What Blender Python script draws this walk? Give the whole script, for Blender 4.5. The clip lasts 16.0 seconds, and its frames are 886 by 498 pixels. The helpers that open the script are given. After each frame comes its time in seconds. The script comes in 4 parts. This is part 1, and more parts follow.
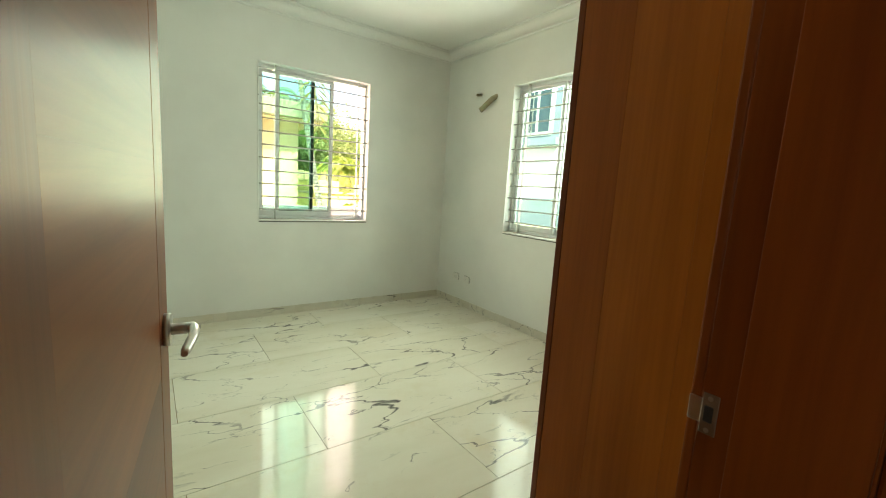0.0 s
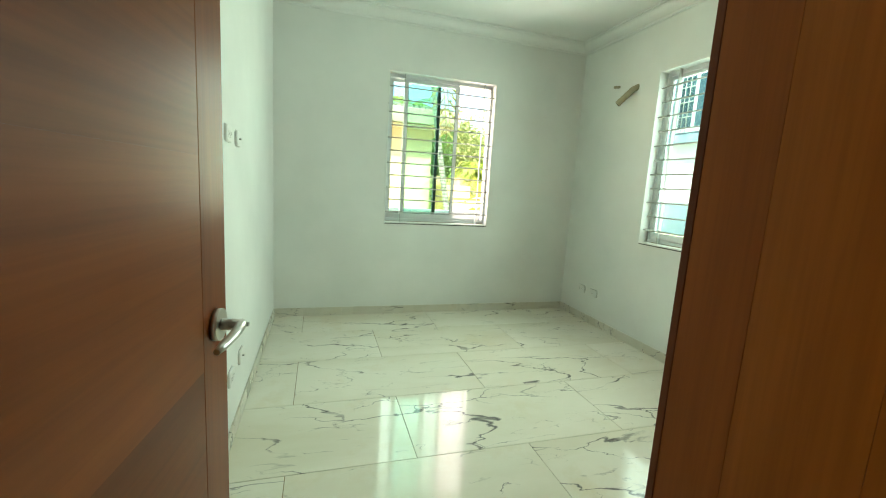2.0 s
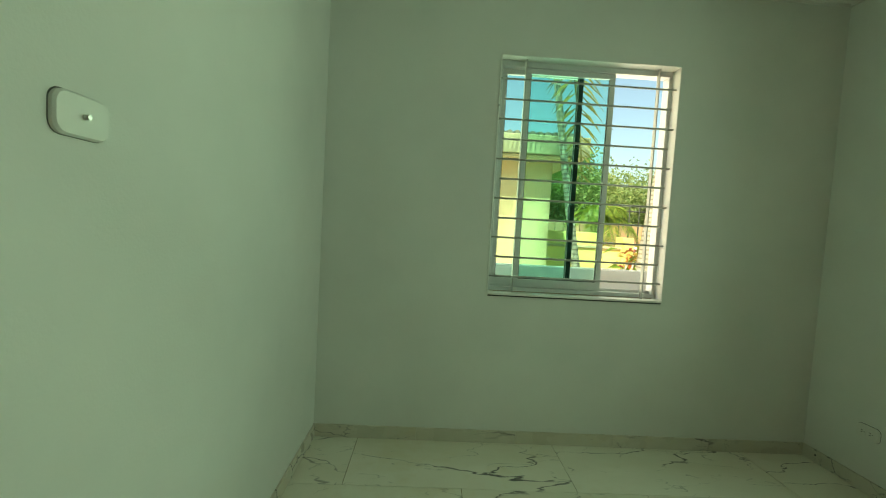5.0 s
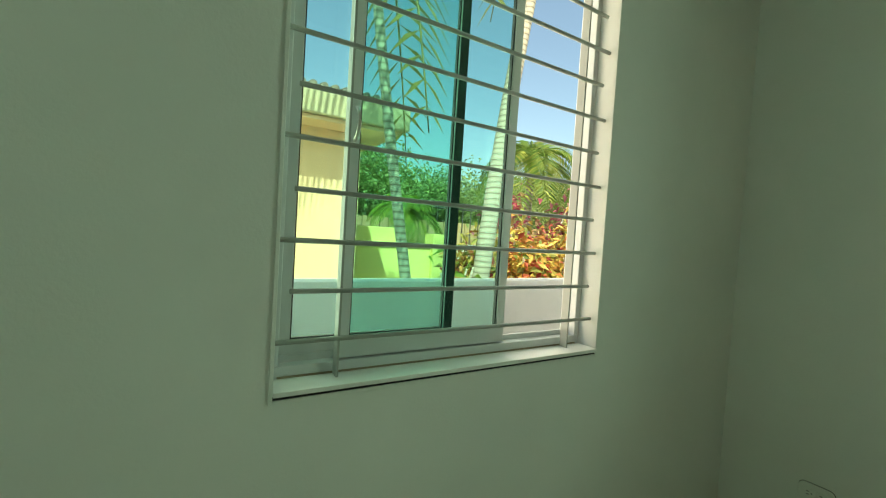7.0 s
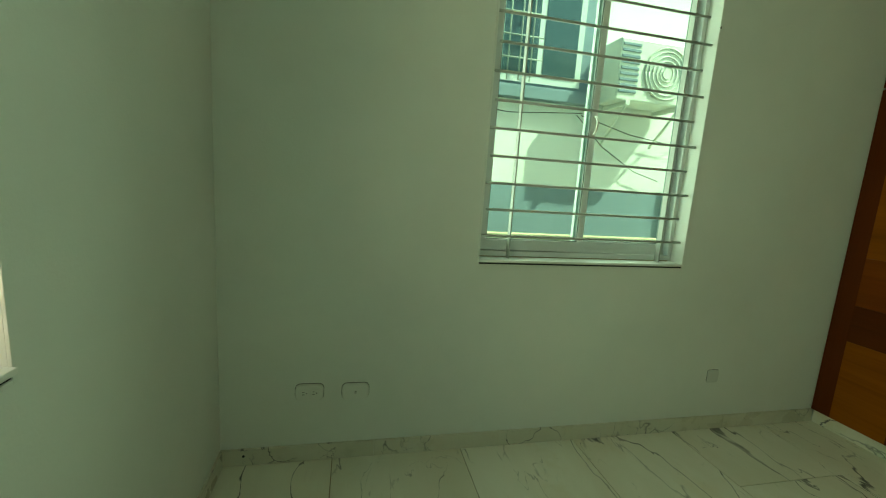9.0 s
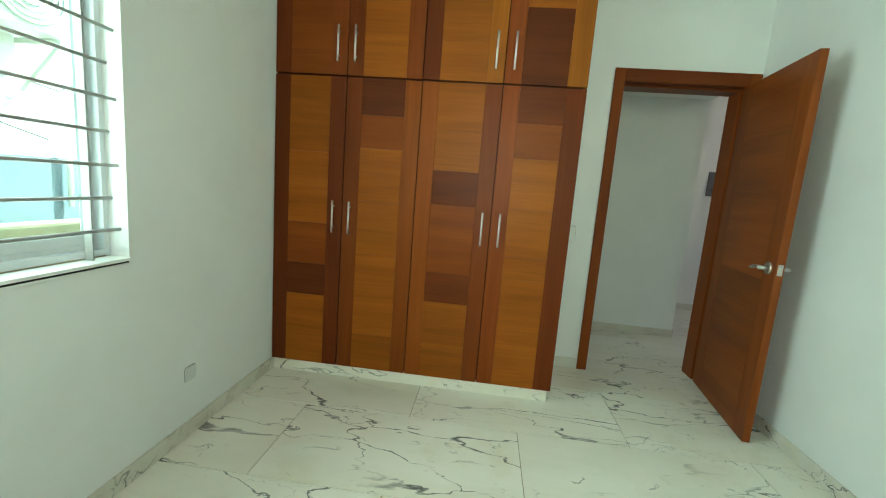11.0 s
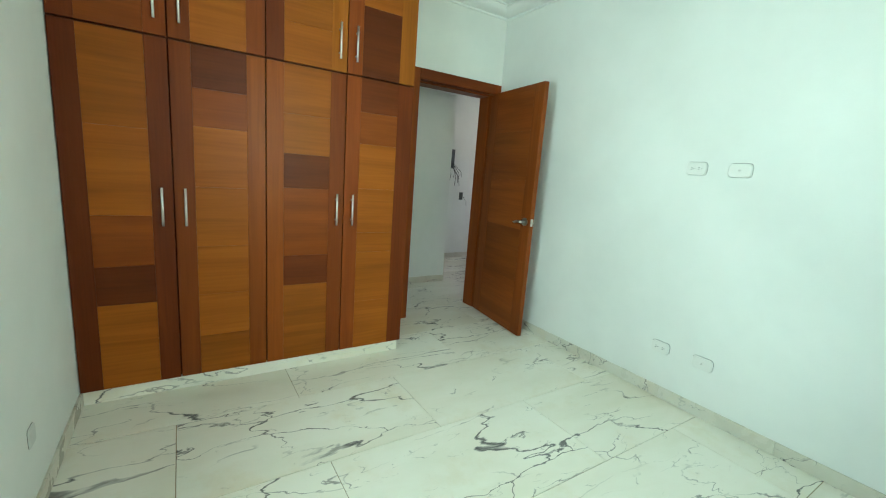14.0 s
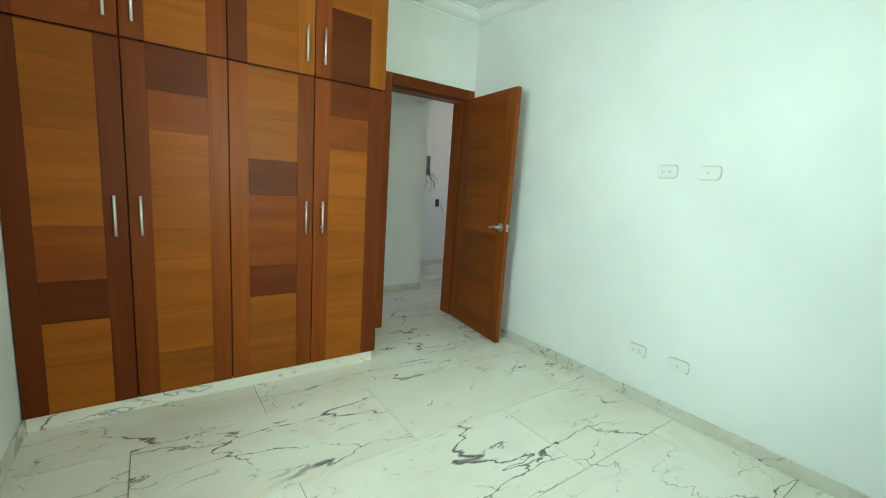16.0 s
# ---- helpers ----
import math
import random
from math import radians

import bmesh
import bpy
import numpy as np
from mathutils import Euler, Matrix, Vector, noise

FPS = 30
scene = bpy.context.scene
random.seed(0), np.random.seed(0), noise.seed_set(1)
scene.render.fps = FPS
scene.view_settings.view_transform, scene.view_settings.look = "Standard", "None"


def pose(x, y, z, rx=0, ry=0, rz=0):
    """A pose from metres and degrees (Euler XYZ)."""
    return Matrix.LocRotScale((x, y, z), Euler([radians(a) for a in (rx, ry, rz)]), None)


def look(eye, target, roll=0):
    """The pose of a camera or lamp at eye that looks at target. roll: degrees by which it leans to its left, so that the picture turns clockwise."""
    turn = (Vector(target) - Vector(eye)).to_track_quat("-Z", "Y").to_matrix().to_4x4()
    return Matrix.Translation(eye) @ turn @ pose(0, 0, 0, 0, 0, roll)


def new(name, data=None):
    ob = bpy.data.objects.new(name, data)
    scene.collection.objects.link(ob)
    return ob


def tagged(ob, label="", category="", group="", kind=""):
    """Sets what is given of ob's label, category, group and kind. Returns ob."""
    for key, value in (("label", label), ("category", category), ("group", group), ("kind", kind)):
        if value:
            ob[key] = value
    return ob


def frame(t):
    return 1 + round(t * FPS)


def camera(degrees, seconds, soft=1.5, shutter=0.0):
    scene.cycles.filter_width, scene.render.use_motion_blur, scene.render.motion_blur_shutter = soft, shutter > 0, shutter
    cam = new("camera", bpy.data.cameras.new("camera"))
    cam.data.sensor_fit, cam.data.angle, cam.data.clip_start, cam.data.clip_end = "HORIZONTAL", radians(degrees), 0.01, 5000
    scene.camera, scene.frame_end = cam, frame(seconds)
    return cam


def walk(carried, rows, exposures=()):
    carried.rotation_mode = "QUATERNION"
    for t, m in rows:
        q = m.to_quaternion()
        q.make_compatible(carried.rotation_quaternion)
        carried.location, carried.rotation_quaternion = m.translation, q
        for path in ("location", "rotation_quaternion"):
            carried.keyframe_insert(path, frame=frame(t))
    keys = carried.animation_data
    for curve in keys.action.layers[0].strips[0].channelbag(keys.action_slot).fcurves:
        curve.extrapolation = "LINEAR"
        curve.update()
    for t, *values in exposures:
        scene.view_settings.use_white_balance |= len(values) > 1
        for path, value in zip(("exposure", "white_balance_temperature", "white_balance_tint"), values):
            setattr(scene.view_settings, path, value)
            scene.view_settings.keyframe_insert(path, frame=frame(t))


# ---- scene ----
cam = camera(94.5, 16.0, soft=1.1)
PATH = [
    (0, (0.183, -0.243, 1.31), (1.346, 1.359, 1.027), 3.6),
    (0.5, (0.21, -0.213, 1.294), (1.257, 1.466, 1.003), 3.4),
    (1, (0.287, -0.17, 1.295), (1.182, 1.594, 0.997), 3.4),
    (1.5, (0.369, -0.155, 1.307), (1.097, 1.683, 1.006), 3.5),
    (2, (0.401, -0.172, 1.299), (0.981, 1.719, 1.002), 3.5),
    (2.5, (0.413, -0.142, 1.312), (0.893, 1.777, 1.02), 3.5),
    (3, (0.469, 0.109, 1.313), (0.895, 2.043, 1.033), 3.5),
    (3.5, (0.531, 0.392, 1.32), (0.856, 2.349, 1.071), 3.4),
    (4, (0.638, 0.733, 1.346), (0.766, 2.717, 1.129), 3.2),
    (4.2, (0.632, 0.853, 1.341), (0.687, 2.843, 1.15), 3.3),
    (6.5, (0.759, 2.532, 1.303), (1.276, 4.463, 1.264), 3.3),
    (7, (0.856, 2.885, 1.307), (1.89, 4.596, 1.235), 3.6),
    (7.5, (0.972, 3.091, 1.271), (2.445, 4.442, 1.193), 3.2),
    (8, (1.086, 3.248, 1.27), (2.909, 4.046, 1.073), 3.5),
    (8.5, (1.242, 3.28, 1.252), (3.216, 3.465, 0.99), 3.5),
    (9, (1.358, 3.318, 1.264), (3.283, 2.881, 0.944), 3.8),
    (9.5, (1.421, 3.288, 1.265), (3.065, 2.189, 0.966), 4.3),
    (10, (1.464, 3.128, 1.272), (2.672, 1.555, 1.007), 4.5),
    (10.2, (1.513, 3.092, 1.274), (2.507, 1.376, 1.017), 4.4),
    (12.3, (2.212, 3.087, 1.331), (1.572, 1.216, 1.033), 5.0),
    (12.5, (2.295, 3.079, 1.337), (1.573, 1.239, 1.034), 4.9),
    (13, (2.432, 3.093, 1.354), (1.533, 1.338, 1.022), 4.8),
    (13.5, (2.536, 3.183, 1.321), (1.531, 1.492, 0.964), 4.5),
    (14, (2.612, 3.221, 1.339), (1.541, 1.57, 0.978), 4.3),
    (14.5, (2.658, 3.275, 1.359), (1.546, 1.649, 1.013), 4.1),
    (15, (2.657, 3.316, 1.347), (1.519, 1.703, 1.023), 4.0),
    (15.5, (2.635, 3.303, 1.346), (1.48, 1.701, 1.031), 3.9),
    (16, (2.554, 3.189, 1.324), (1.397, 1.589, 1.007), 3.8),
]
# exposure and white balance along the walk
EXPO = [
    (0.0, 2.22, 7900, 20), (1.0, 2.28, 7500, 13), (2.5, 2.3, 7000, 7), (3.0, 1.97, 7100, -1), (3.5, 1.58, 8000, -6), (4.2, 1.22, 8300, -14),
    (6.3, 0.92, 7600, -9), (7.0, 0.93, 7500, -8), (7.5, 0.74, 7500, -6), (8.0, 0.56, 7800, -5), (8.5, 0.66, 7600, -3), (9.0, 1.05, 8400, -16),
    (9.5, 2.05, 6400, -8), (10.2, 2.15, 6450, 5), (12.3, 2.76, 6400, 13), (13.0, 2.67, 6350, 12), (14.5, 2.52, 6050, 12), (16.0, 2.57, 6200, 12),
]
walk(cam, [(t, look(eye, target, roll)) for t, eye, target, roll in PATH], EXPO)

# ---- light ----
SUN = Vector((-0.35, -0.65, 1.0)).normalized()
world = bpy.data.worlds.new("sky")
scene.world = world
world.use_nodes = True
wn = world.node_tree.nodes
sky = wn.new("ShaderNodeTexSky")
sky.sky_type = "NISHITA"
sky.sun_disc = False
sky.dust_density = 3.0
sky.sun_elevation = math.asin(SUN.z)
sky.sun_rotation = math.atan2(SUN.x, SUN.y)
wn["Background"].inputs["Strength"].default_value = 0.15
world.node_tree.links.new(sky.outputs["Color"], wn["Background"].inputs["Color"])
sun = new("sun", bpy.data.lights.new("sun", "SUN"))
sun.data.energy, sun.data.angle, sun.data.color = 5.0, radians(0.5), (1.0, 0.95, 0.86)
sun.matrix_basis = look(SUN * 30, (0, 0, 0))


def window_light(name, eye, target, wide, high, watts):
    """An area lamp that stands in for the sky's daylight in an opening."""
    ob = new(name, bpy.data.lights.new(name, "AREA"))
    ob.data.shape, ob.data.size, ob.data.size_y, ob.data.energy = "RECTANGLE", wide, high, watts
    ob.matrix_basis = look(eye, target)
    return ob


W1 = (1.013, 2.088, 0.923, 2.345)     # window in the north wall: x0, x1, z0, z1
W2 = (1.68, 2.755, 0.922, 2.35)      # window in the east wall: y0, y1, z0, z1
XR, YF, CEIL = 3.095, 3.838, 2.86
for wl, tone in (
    (window_light("window_light_north", (1.55, YF + 0.162, 1.64), (1.55, 0, 1.64), 1.06, 1.40, 7.4), (1.0, 0.87, 0.79)),
    (window_light("window_light_east", (XR + 0.162, 2.22, 1.64), (0, 2.22, 1.64), 1.06, 1.40, 10.0), (1.0, 0.85, 0.89)),
    # the hall lamp is an added fill; the hall's real source is unseen
    (window_light("fill_light_hall", (-3.02, -1.4, 1.6), (0, -1.4, 1.6), 0.62, 0.95, 0.42), (0.92, 1.0, 0.97)),
):
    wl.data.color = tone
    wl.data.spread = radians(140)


# ---- materials ----
def material(name, colour, rough=0.6, metal=0.0, spec=0.5, coat=0.0):
    m = bpy.data.materials.new(name)
    m.use_nodes = True
    b = m.node_tree.nodes["Principled BSDF"]
    b.inputs["Base Color"].default_value = (*colour, 1)
    b.inputs["Roughness"].default_value = rough
    b.inputs["Metallic"].default_value = metal
    b.inputs["Specular IOR Level"].default_value = spec
    b.inputs["Coat Weight"].default_value = coat
    b.inputs["Coat Roughness"].default_value = 0.18
    return m


def nd(m, kind, **values):
    n = m.node_tree.nodes.new(kind)
    for key, value in values.items():
        n.inputs[key.replace("_", " ")].default_value = value
    return n


def wire(m, a, b):
    m.node_tree.links.new(a, b)


def ramp(m, source, stops):
    n = m.node_tree.nodes.new("ShaderNodeValToRGB")
    e = n.color_ramp.elements
    while len(e) < len(stops):
        e.new(0.5)
    for k, (p, c) in zip(e, stops):
        k.position, k.color = p, (*c, 1)
    wire(m, source, n.inputs[0])
    return n


def blend(m, how, fac, a, b):
    n = m.node_tree.nodes.new("ShaderNodeMixRGB")
    n.blend_type = how
    for v, i in ((fac, 0), (a, 1), (b, 2)):
        if isinstance(v, (int, float)):
            n.inputs[i].default_value = v
        elif isinstance(v, tuple):
            n.inputs[i].default_value = (*v, 1)
        else:
            wire(m, v, n.inputs[i])
    return n.outputs[0]


def coords(m, scale=(1, 1, 1), seeded=False):
    """Object space, shifted for each object when seeded."""
    tc = m.node_tree.nodes.new("ShaderNodeTexCoord")
    mp = m.node_tree.nodes.new("ShaderNodeMapping")
    mp.inputs["Scale"].default_value = scale
    wire(m, tc.outputs["Object"], mp.inputs["Vector"])
    if seeded:
        info = m.node_tree.nodes.new("ShaderNodeObjectInfo")
        mul = m.node_tree.nodes.new("ShaderNodeVectorMath")
        mul.operation = "MULTIPLY"
        mul.inputs[1].default_value = (37.0, 53.0, 71.0)
        wire(m, info.outputs["Random"], mul.inputs[0])
        wire(m, mul.outputs[0], mp.inputs["Location"])
    return mp.outputs["Vector"]


def noise_at(m, vec, scale, detail=4.0, rough=0.55, dist=0.0):
    n = nd(m, "ShaderNodeTexNoise", Scale=scale, Detail=detail, Roughness=rough, Distortion=dist)
    wire(m, vec, n.inputs["Vector"])
    return n.outputs["Fac"]


def bump(m, height, strength, distance):
    n = nd(m, "ShaderNodeBump", Strength=strength, Distance=distance)
    wire(m, height, n.inputs["Height"])
    wire(m, n.outputs[0], m.node_tree.nodes["Principled BSDF"].inputs["Normal"])


def base(m, socket):
    wire(m, socket, m.node_tree.nodes["Principled BSDF"].inputs["Base Color"])


def plaster(name, colour, vary=0.05, rough=0.75, grain=0.25, dirt=0.0):
    m = material(name, colour, rough)
    v = coords(m)
    wide = noise_at(m, v, 1.3, 5)
    lo = tuple(c * (1 - vary) for c in colour)
    hi = tuple(min(1, c * (1 + vary)) for c in colour)
    col = ramp(m, wide, [(0.3, lo), (0.7, hi)]).outputs[0]
    if dirt:
        spots = ramp(m, noise_at(m, v, 3.5, 8, 0.7), [(0.52, (0, 0, 0)), (0.75, (dirt, dirt, dirt))]).outputs[0]
        col = blend(m, "MIX", spots, col, tuple(c * 0.45 for c in colour))
    base(m, col)
    fine = noise_at(m, v, 140, 3)
    roll = noise_at(m, v, 9, 3)
    bump(m, blend(m, "ADD", 0.7, fine, roll), grain, 0.004)
    return m


def wood(name, dark, light, axis, rough=0.42, coat=0.05, coat_rough=0.28):
    """Varnished wood whose grain runs along the axis 0, 1 or 2."""
    m = material(name, light, rough, spec=0.13, coat=coat)
    m.node_tree.nodes["Principled BSDF"].inputs["Coat Roughness"].default_value = coat_rough
    s = [6.5, 6.5, 6.5]
    s[axis] = 0.8
    v = coords(m, tuple(s), True)
    broad = noise_at(m, v, 0.9, 3, 0.5, 0.9)
    s2 = [90.0, 90.0, 90.0]
    s2[axis] = 2.5
    pores = noise_at(m, coords(m, tuple(s2), True), 1.0, 3)
    col = ramp(m, broad, [(0.22, dark), (0.5, tuple((a + b) / 2 for a, b in zip(dark, light))), (0.78, light)]).outputs[0]
    s3 = [26.0, 26.0, 26.0]
    s3[axis] = 1.3
    streak = noise_at(m, coords(m, tuple(s3), True), 1.0, 4, 0.55, 0.8)
    col = blend(m, "MULTIPLY", 0.24, col, ramp(m, streak, [(0.30, (0.5, 0.42, 0.36)), (0.52, (1, 1, 1)), (0.75, (1.0, 1.0, 1.0))]).outputs[0])
    col = blend(m, "MULTIPLY", 0.22, col, ramp(m, pores, [(0.35, (0.55, 0.5, 0.45)), (0.6, (1, 1, 1))]).outputs[0])
    info = m.node_tree.nodes.new("ShaderNodeObjectInfo")
    tone = ramp(m, info.outputs["Random"], [(0.0, (0.82, 0.80, 0.78)), (1.0, (1.10, 1.06, 1.0))]).outputs[0]
    base(m, blend(m, "MULTIPLY", 1.0, col, tone))
    bump(m, pores, 0.06, 0.002)
    return m


def marble(name, rough=0.075, veined=1.0, tone=1.0):
    """Cream porcelain tile with long broken dark veins that run mostly along x."""
    m = material(name, (0.8, 0.78, 0.7), rough, spec=0.4)
    v = coords(m, (0.55, 1.55, 1.55), True)

    def warped(vec, scale, detail, amount):
        n = nd(m, "ShaderNodeTexNoise", Scale=scale, Detail=detail)
        wire(m, vec, n.inputs["Vector"])
        off = m.node_tree.nodes.new("ShaderNodeVectorMath")
        off.operation = "MULTIPLY_ADD"
        off.inputs[1].default_value = (amount, amount, amount)
        wire(m, n.outputs["Color"], off.inputs[0])
        wire(m, vec, off.inputs[2])
        return off.outputs[0]

    wv = warped(warped(v, 1.5, 2.0, 0.42), 8.0, 8.0, 0.16)

    def vein(scale, thin, keep, seed):
        sh = nd(m, "ShaderNodeMapping", Location=(seed, seed * 2, 0))
        wire(m, wv, sh.inputs["Vector"])
        n = noise_at(m, sh.outputs[0], scale, 3.0, 0.5)
        fine = ramp(m, n, [(0.5 - thin, (0, 0, 0)), (0.5, (1, 1, 1)), (0.5 + thin * 0.5, (0, 0, 0))]).outputs[0]
        broad = ramp(m, n, [(0.5 - thin * 2.0, (0, 0, 0)), (0.5, (0.16, 0.16, 0.16)), (0.5 + thin * 0.6, (0, 0, 0))]).outputs[0]
        swell = ramp(m, noise_at(m, sh.outputs[0], 7.5, 4), [(0.53, (0, 0, 0)), (0.63, (1, 1, 1))]).outputs[0]
        both = blend(m, "LIGHTEN", 1.0, fine, blend(m, "MULTIPLY", 1.0, broad, swell))
        gate = ramp(m, noise_at(m, sh.outputs[0], scale * 1.1, 4, 0.6), [(keep, (0, 0, 0)), (keep + 0.05, (0.55, 0.55, 0.55)), (keep + 0.14, (1, 1, 1))]).outputs[0]
        return blend(m, "MULTIPLY", 1.0, both, gate)

    first = vein(1.35, 0.0062, 0.515 if veined > 0.9 else 0.53, 3.1)
    veins = blend(m, "LIGHTEN", 1.0, first, vein(2.7, 0.0075, 0.565 if veined > 0.9 else 0.6, 11.7))
    veins = blend(m, "LIGHTEN", 1.0, veins, vein(5.0, 0.010, 0.585, 23.3))

    def cracks(scale, thin, keep, seed, strength):
        """Jagged veins that branch like cracks, broken where the gate closes."""
        sh = nd(m, "ShaderNodeMapping", Location=(seed, seed * 1.7, seed))
        wire(m, jag, sh.inputs["Vector"])
        vo = nd(m, "ShaderNodeTexVoronoi", Scale=scale)
        vo.feature = "DISTANCE_TO_EDGE"
        wire(m, sh.outputs[0], vo.inputs["Vector"])
        swell = ramp(m, noise_at(m, sh.outputs[0], 4.0, 4, 0.6), [(0.40, (0.22,) * 3), (0.52, (0.5,) * 3), (0.66, (1.2,) * 3)]).outputs[0]
        rel = m.node_tree.nodes.new("ShaderNodeMath")
        rel.operation = "DIVIDE"
        wire(m, vo.outputs["Distance"], rel.inputs[0])
        wire(m, swell, rel.inputs[1])
        line = ramp(m, rel.outputs[0], [(0.0, (strength,) * 3), (thin, (strength * 0.75,) * 3), (thin * 2.2, (0, 0, 0))]).outputs[0]
        gate = ramp(m, noise_at(m, sh.outputs[0], scale * 0.9, 4, 0.6), [(keep, (0, 0, 0)), (keep + 0.05, (0.6,) * 3), (keep + 0.1, (1, 1, 1))]).outputs[0]
        return blend(m, "MULTIPLY", 1.0, line, gate)

    slant = nd(m, "ShaderNodeMapping", Rotation=(0, 0, 0.35))
    wire(m, v, slant.inputs["Vector"])
    jag = warped(warped(slant.outputs[0], 1.8, 3.0, 0.5), 11.0, 6.0, 0.15)
    more = 0.0 if veined > 0.9 else 0.01
    veins = blend(m, "LIGHTEN", 1.0, veins, cracks(1.5, 0.0085, 0.455 + more, 5.3, 0.95))
    veins = blend(m, "LIGHTEN", 1.0, veins, cracks(3.1, 0.010, 0.535 + more, 17.9, 0.7))
    cloud = noise_at(m, wv, 1.1, 5, 0.6)
    ground_colour = ramp(m, cloud, [(0.3, tuple(c * tone for c in (0.73, 0.68, 0.55))), (0.6, tuple(c * tone for c in (0.84, 0.805, 0.70)))]).outputs[0]
    stain = ramp(m, noise_at(m, coords(m, (1, 1, 1), True), 2.3, 6, 0.7), [(0.56, (0, 0, 0)), (0.78, (0.55, 0.55, 0.55))]).outputs[0]
    col = blend(m, "MIX", stain, ground_colour, (0.68, 0.58, 0.38))
    flecks = ramp(m, noise_at(m, coords(m, (1.0, 1.6, 1.0), True), 38.0, 5, 0.7, 0.6), [(0.66, (0, 0, 0)), (0.74, (0.5, 0.5, 0.5))]).outputs[0]
    patch = ramp(m, noise_at(m, coords(m, (1, 1, 1), True), 4.5, 3), [(0.48, (0, 0, 0)), (0.6, (1, 1, 1))]).outputs[0]
    col = blend(m, "MIX", blend(m, "MULTIPLY", 1.0, flecks, patch), col, (0.40, 0.36, 0.29))
    base(m, blend(m, "MIX", veins, col, (0.085, 0.08, 0.085)))
    dust = ramp(m, noise_at(m, coords(m, (1, 1, 1), True), 6, 5), [(0.35, (rough * 0.8,) * 3), (0.7, (rough * 1.9,) * 3)]).outputs[0]
    wire(m, dust, m.node_tree.nodes["Principled BSDF"].inputs["Roughness"])
    return m


def tinted_glass(name, colour):
    m = material(name, colour)
    nodes = m.node_tree.nodes
    clear = nodes.new("ShaderNodeBsdfTransparent")
    clear.inputs["Color"].default_value = (*colour, 1)
    shine = nd(m, "ShaderNodeBsdfGlossy", Roughness=0.02)
    lw = nodes.new("ShaderNodeLayerWeight")
    lw.inputs["Blend"].default_value = 0.5
    rise = nodes.new("ShaderNodeMath")
    rise.operation = "POWER"
    rise.inputs[1].default_value = 4.0
    wire(m, lw.outputs["Facing"], rise.inputs[0])
    fres = nodes.new("ShaderNodeMath")
    fres.operation = "MULTIPLY_ADD"
    fres.inputs[1].default_value, fres.inputs[2].default_value = 0.45, 0.02
    wire(m, rise.outputs[0], fres.inputs[0])
    mix = nodes.new("ShaderNodeMixShader")
    wire(m, fres.outputs[0], mix.inputs[0])
    wire(m, clear.outputs[0], mix.inputs[1])
    wire(m, shine.outputs[0], mix.inputs[2])
    wire(m, mix.outputs[0], nodes["Material Output"].inputs["Surface"])
    return m


def leafy(name, stops, rough=0.5, through_share=0.4):
    """Leaf colours that differ leaf by leaf; part of the light passes through the blade."""
    m = material(name, stops[0][1], rough)
    nodes = m.node_tree.nodes
    geo = nodes.new("ShaderNodeNewGeometry")
    col = ramp(m, geo.outputs["Random Per Island"], stops).outputs[0]
    base(m, col)
    glow = nodes.new("ShaderNodeBsdfTranslucent")
    wire(m, col, glow.inputs["Color"])
    mix = nodes.new("ShaderNodeMixShader")
    mix.inputs[0].default_value = through_share
    wire(m, nodes["Principled BSDF"].outputs[0], mix.inputs[1])
    wire(m, glow.outputs[0], mix.inputs[2])
    wire(m, mix.outputs[0], nodes["Material Output"].inputs["Surface"])
    return m


M_WALL = plaster("wall_paint", (0.78, 0.79, 0.755), 0.06, 0.75, 0.16)
M_CEIL = plaster("ceiling_paint", (0.82, 0.83, 0.80), 0.03)
M_TILE = marble("marble_tile")
# same marble at tone 0.8: the upright face's weaker light in the colour
M_SKIRT_SHADED = marble("marble_skirting_shaded", 0.25, 0.5, 0.8)
M_GROUT = plaster("grout", (0.30, 0.21, 0.11), 0.2)
M_LIGHT_H = wood("honey_wood_across", (0.24, 0.062, 0.004), (0.37, 0.106, 0.008), 0)
M_MID_H = wood("amber_wood_across", (0.19, 0.040, 0.004), (0.29, 0.068, 0.007), 0)
M_DARK_H = wood("brown_wood_across", (0.098, 0.0185, 0.003), (0.165, 0.035, 0.005), 0)
M_STILE = wood("dark_red_wood_upright", (0.105, 0.019, 0.003), (0.165, 0.033, 0.005), 2)
M_STILE_R = wood("red_brown_wood_upright", (0.165, 0.032, 0.004), (0.25, 0.055, 0.007), 2)
M_STILE2 = wood("amber_wood_upright", (0.23, 0.050, 0.005), (0.33, 0.083, 0.009), 2)
M_HONEY = wood("honey_wood_upright", (0.27, 0.078, 0.005), (0.40, 0.125, 0.010), 2)
M_DOOR = wood("door_wood_upright", (0.175, 0.036, 0.005), (0.29, 0.068, 0.010), 2)
M_DOOR_P = wood("door_panel_wood", (0.175, 0.037, 0.005), (0.30, 0.078, 0.011), 1, 0.42, 0.12, 0.24)
M_LEAF_S = wood("door_stile_wood", (0.17, 0.036, 0.005), (0.28, 0.070, 0.010), 2, 0.42, 0.12, 0.24)
M_SIDE = wood("side_panel_wood", (0.28, 0.068, 0.007), (0.42, 0.115, 0.013), 2, 0.42, 0.05)
M_CARC = wood("carcass_edge_wood", (0.05, 0.008, 0.003), (0.09, 0.016, 0.004), 2)
M_CHROME = material("satin_steel", (0.62, 0.6, 0.57), 0.28, 1.0)
M_NICKEL = material("brushed_nickel", (0.80, 0.79, 0.76), 0.42, 1.0)
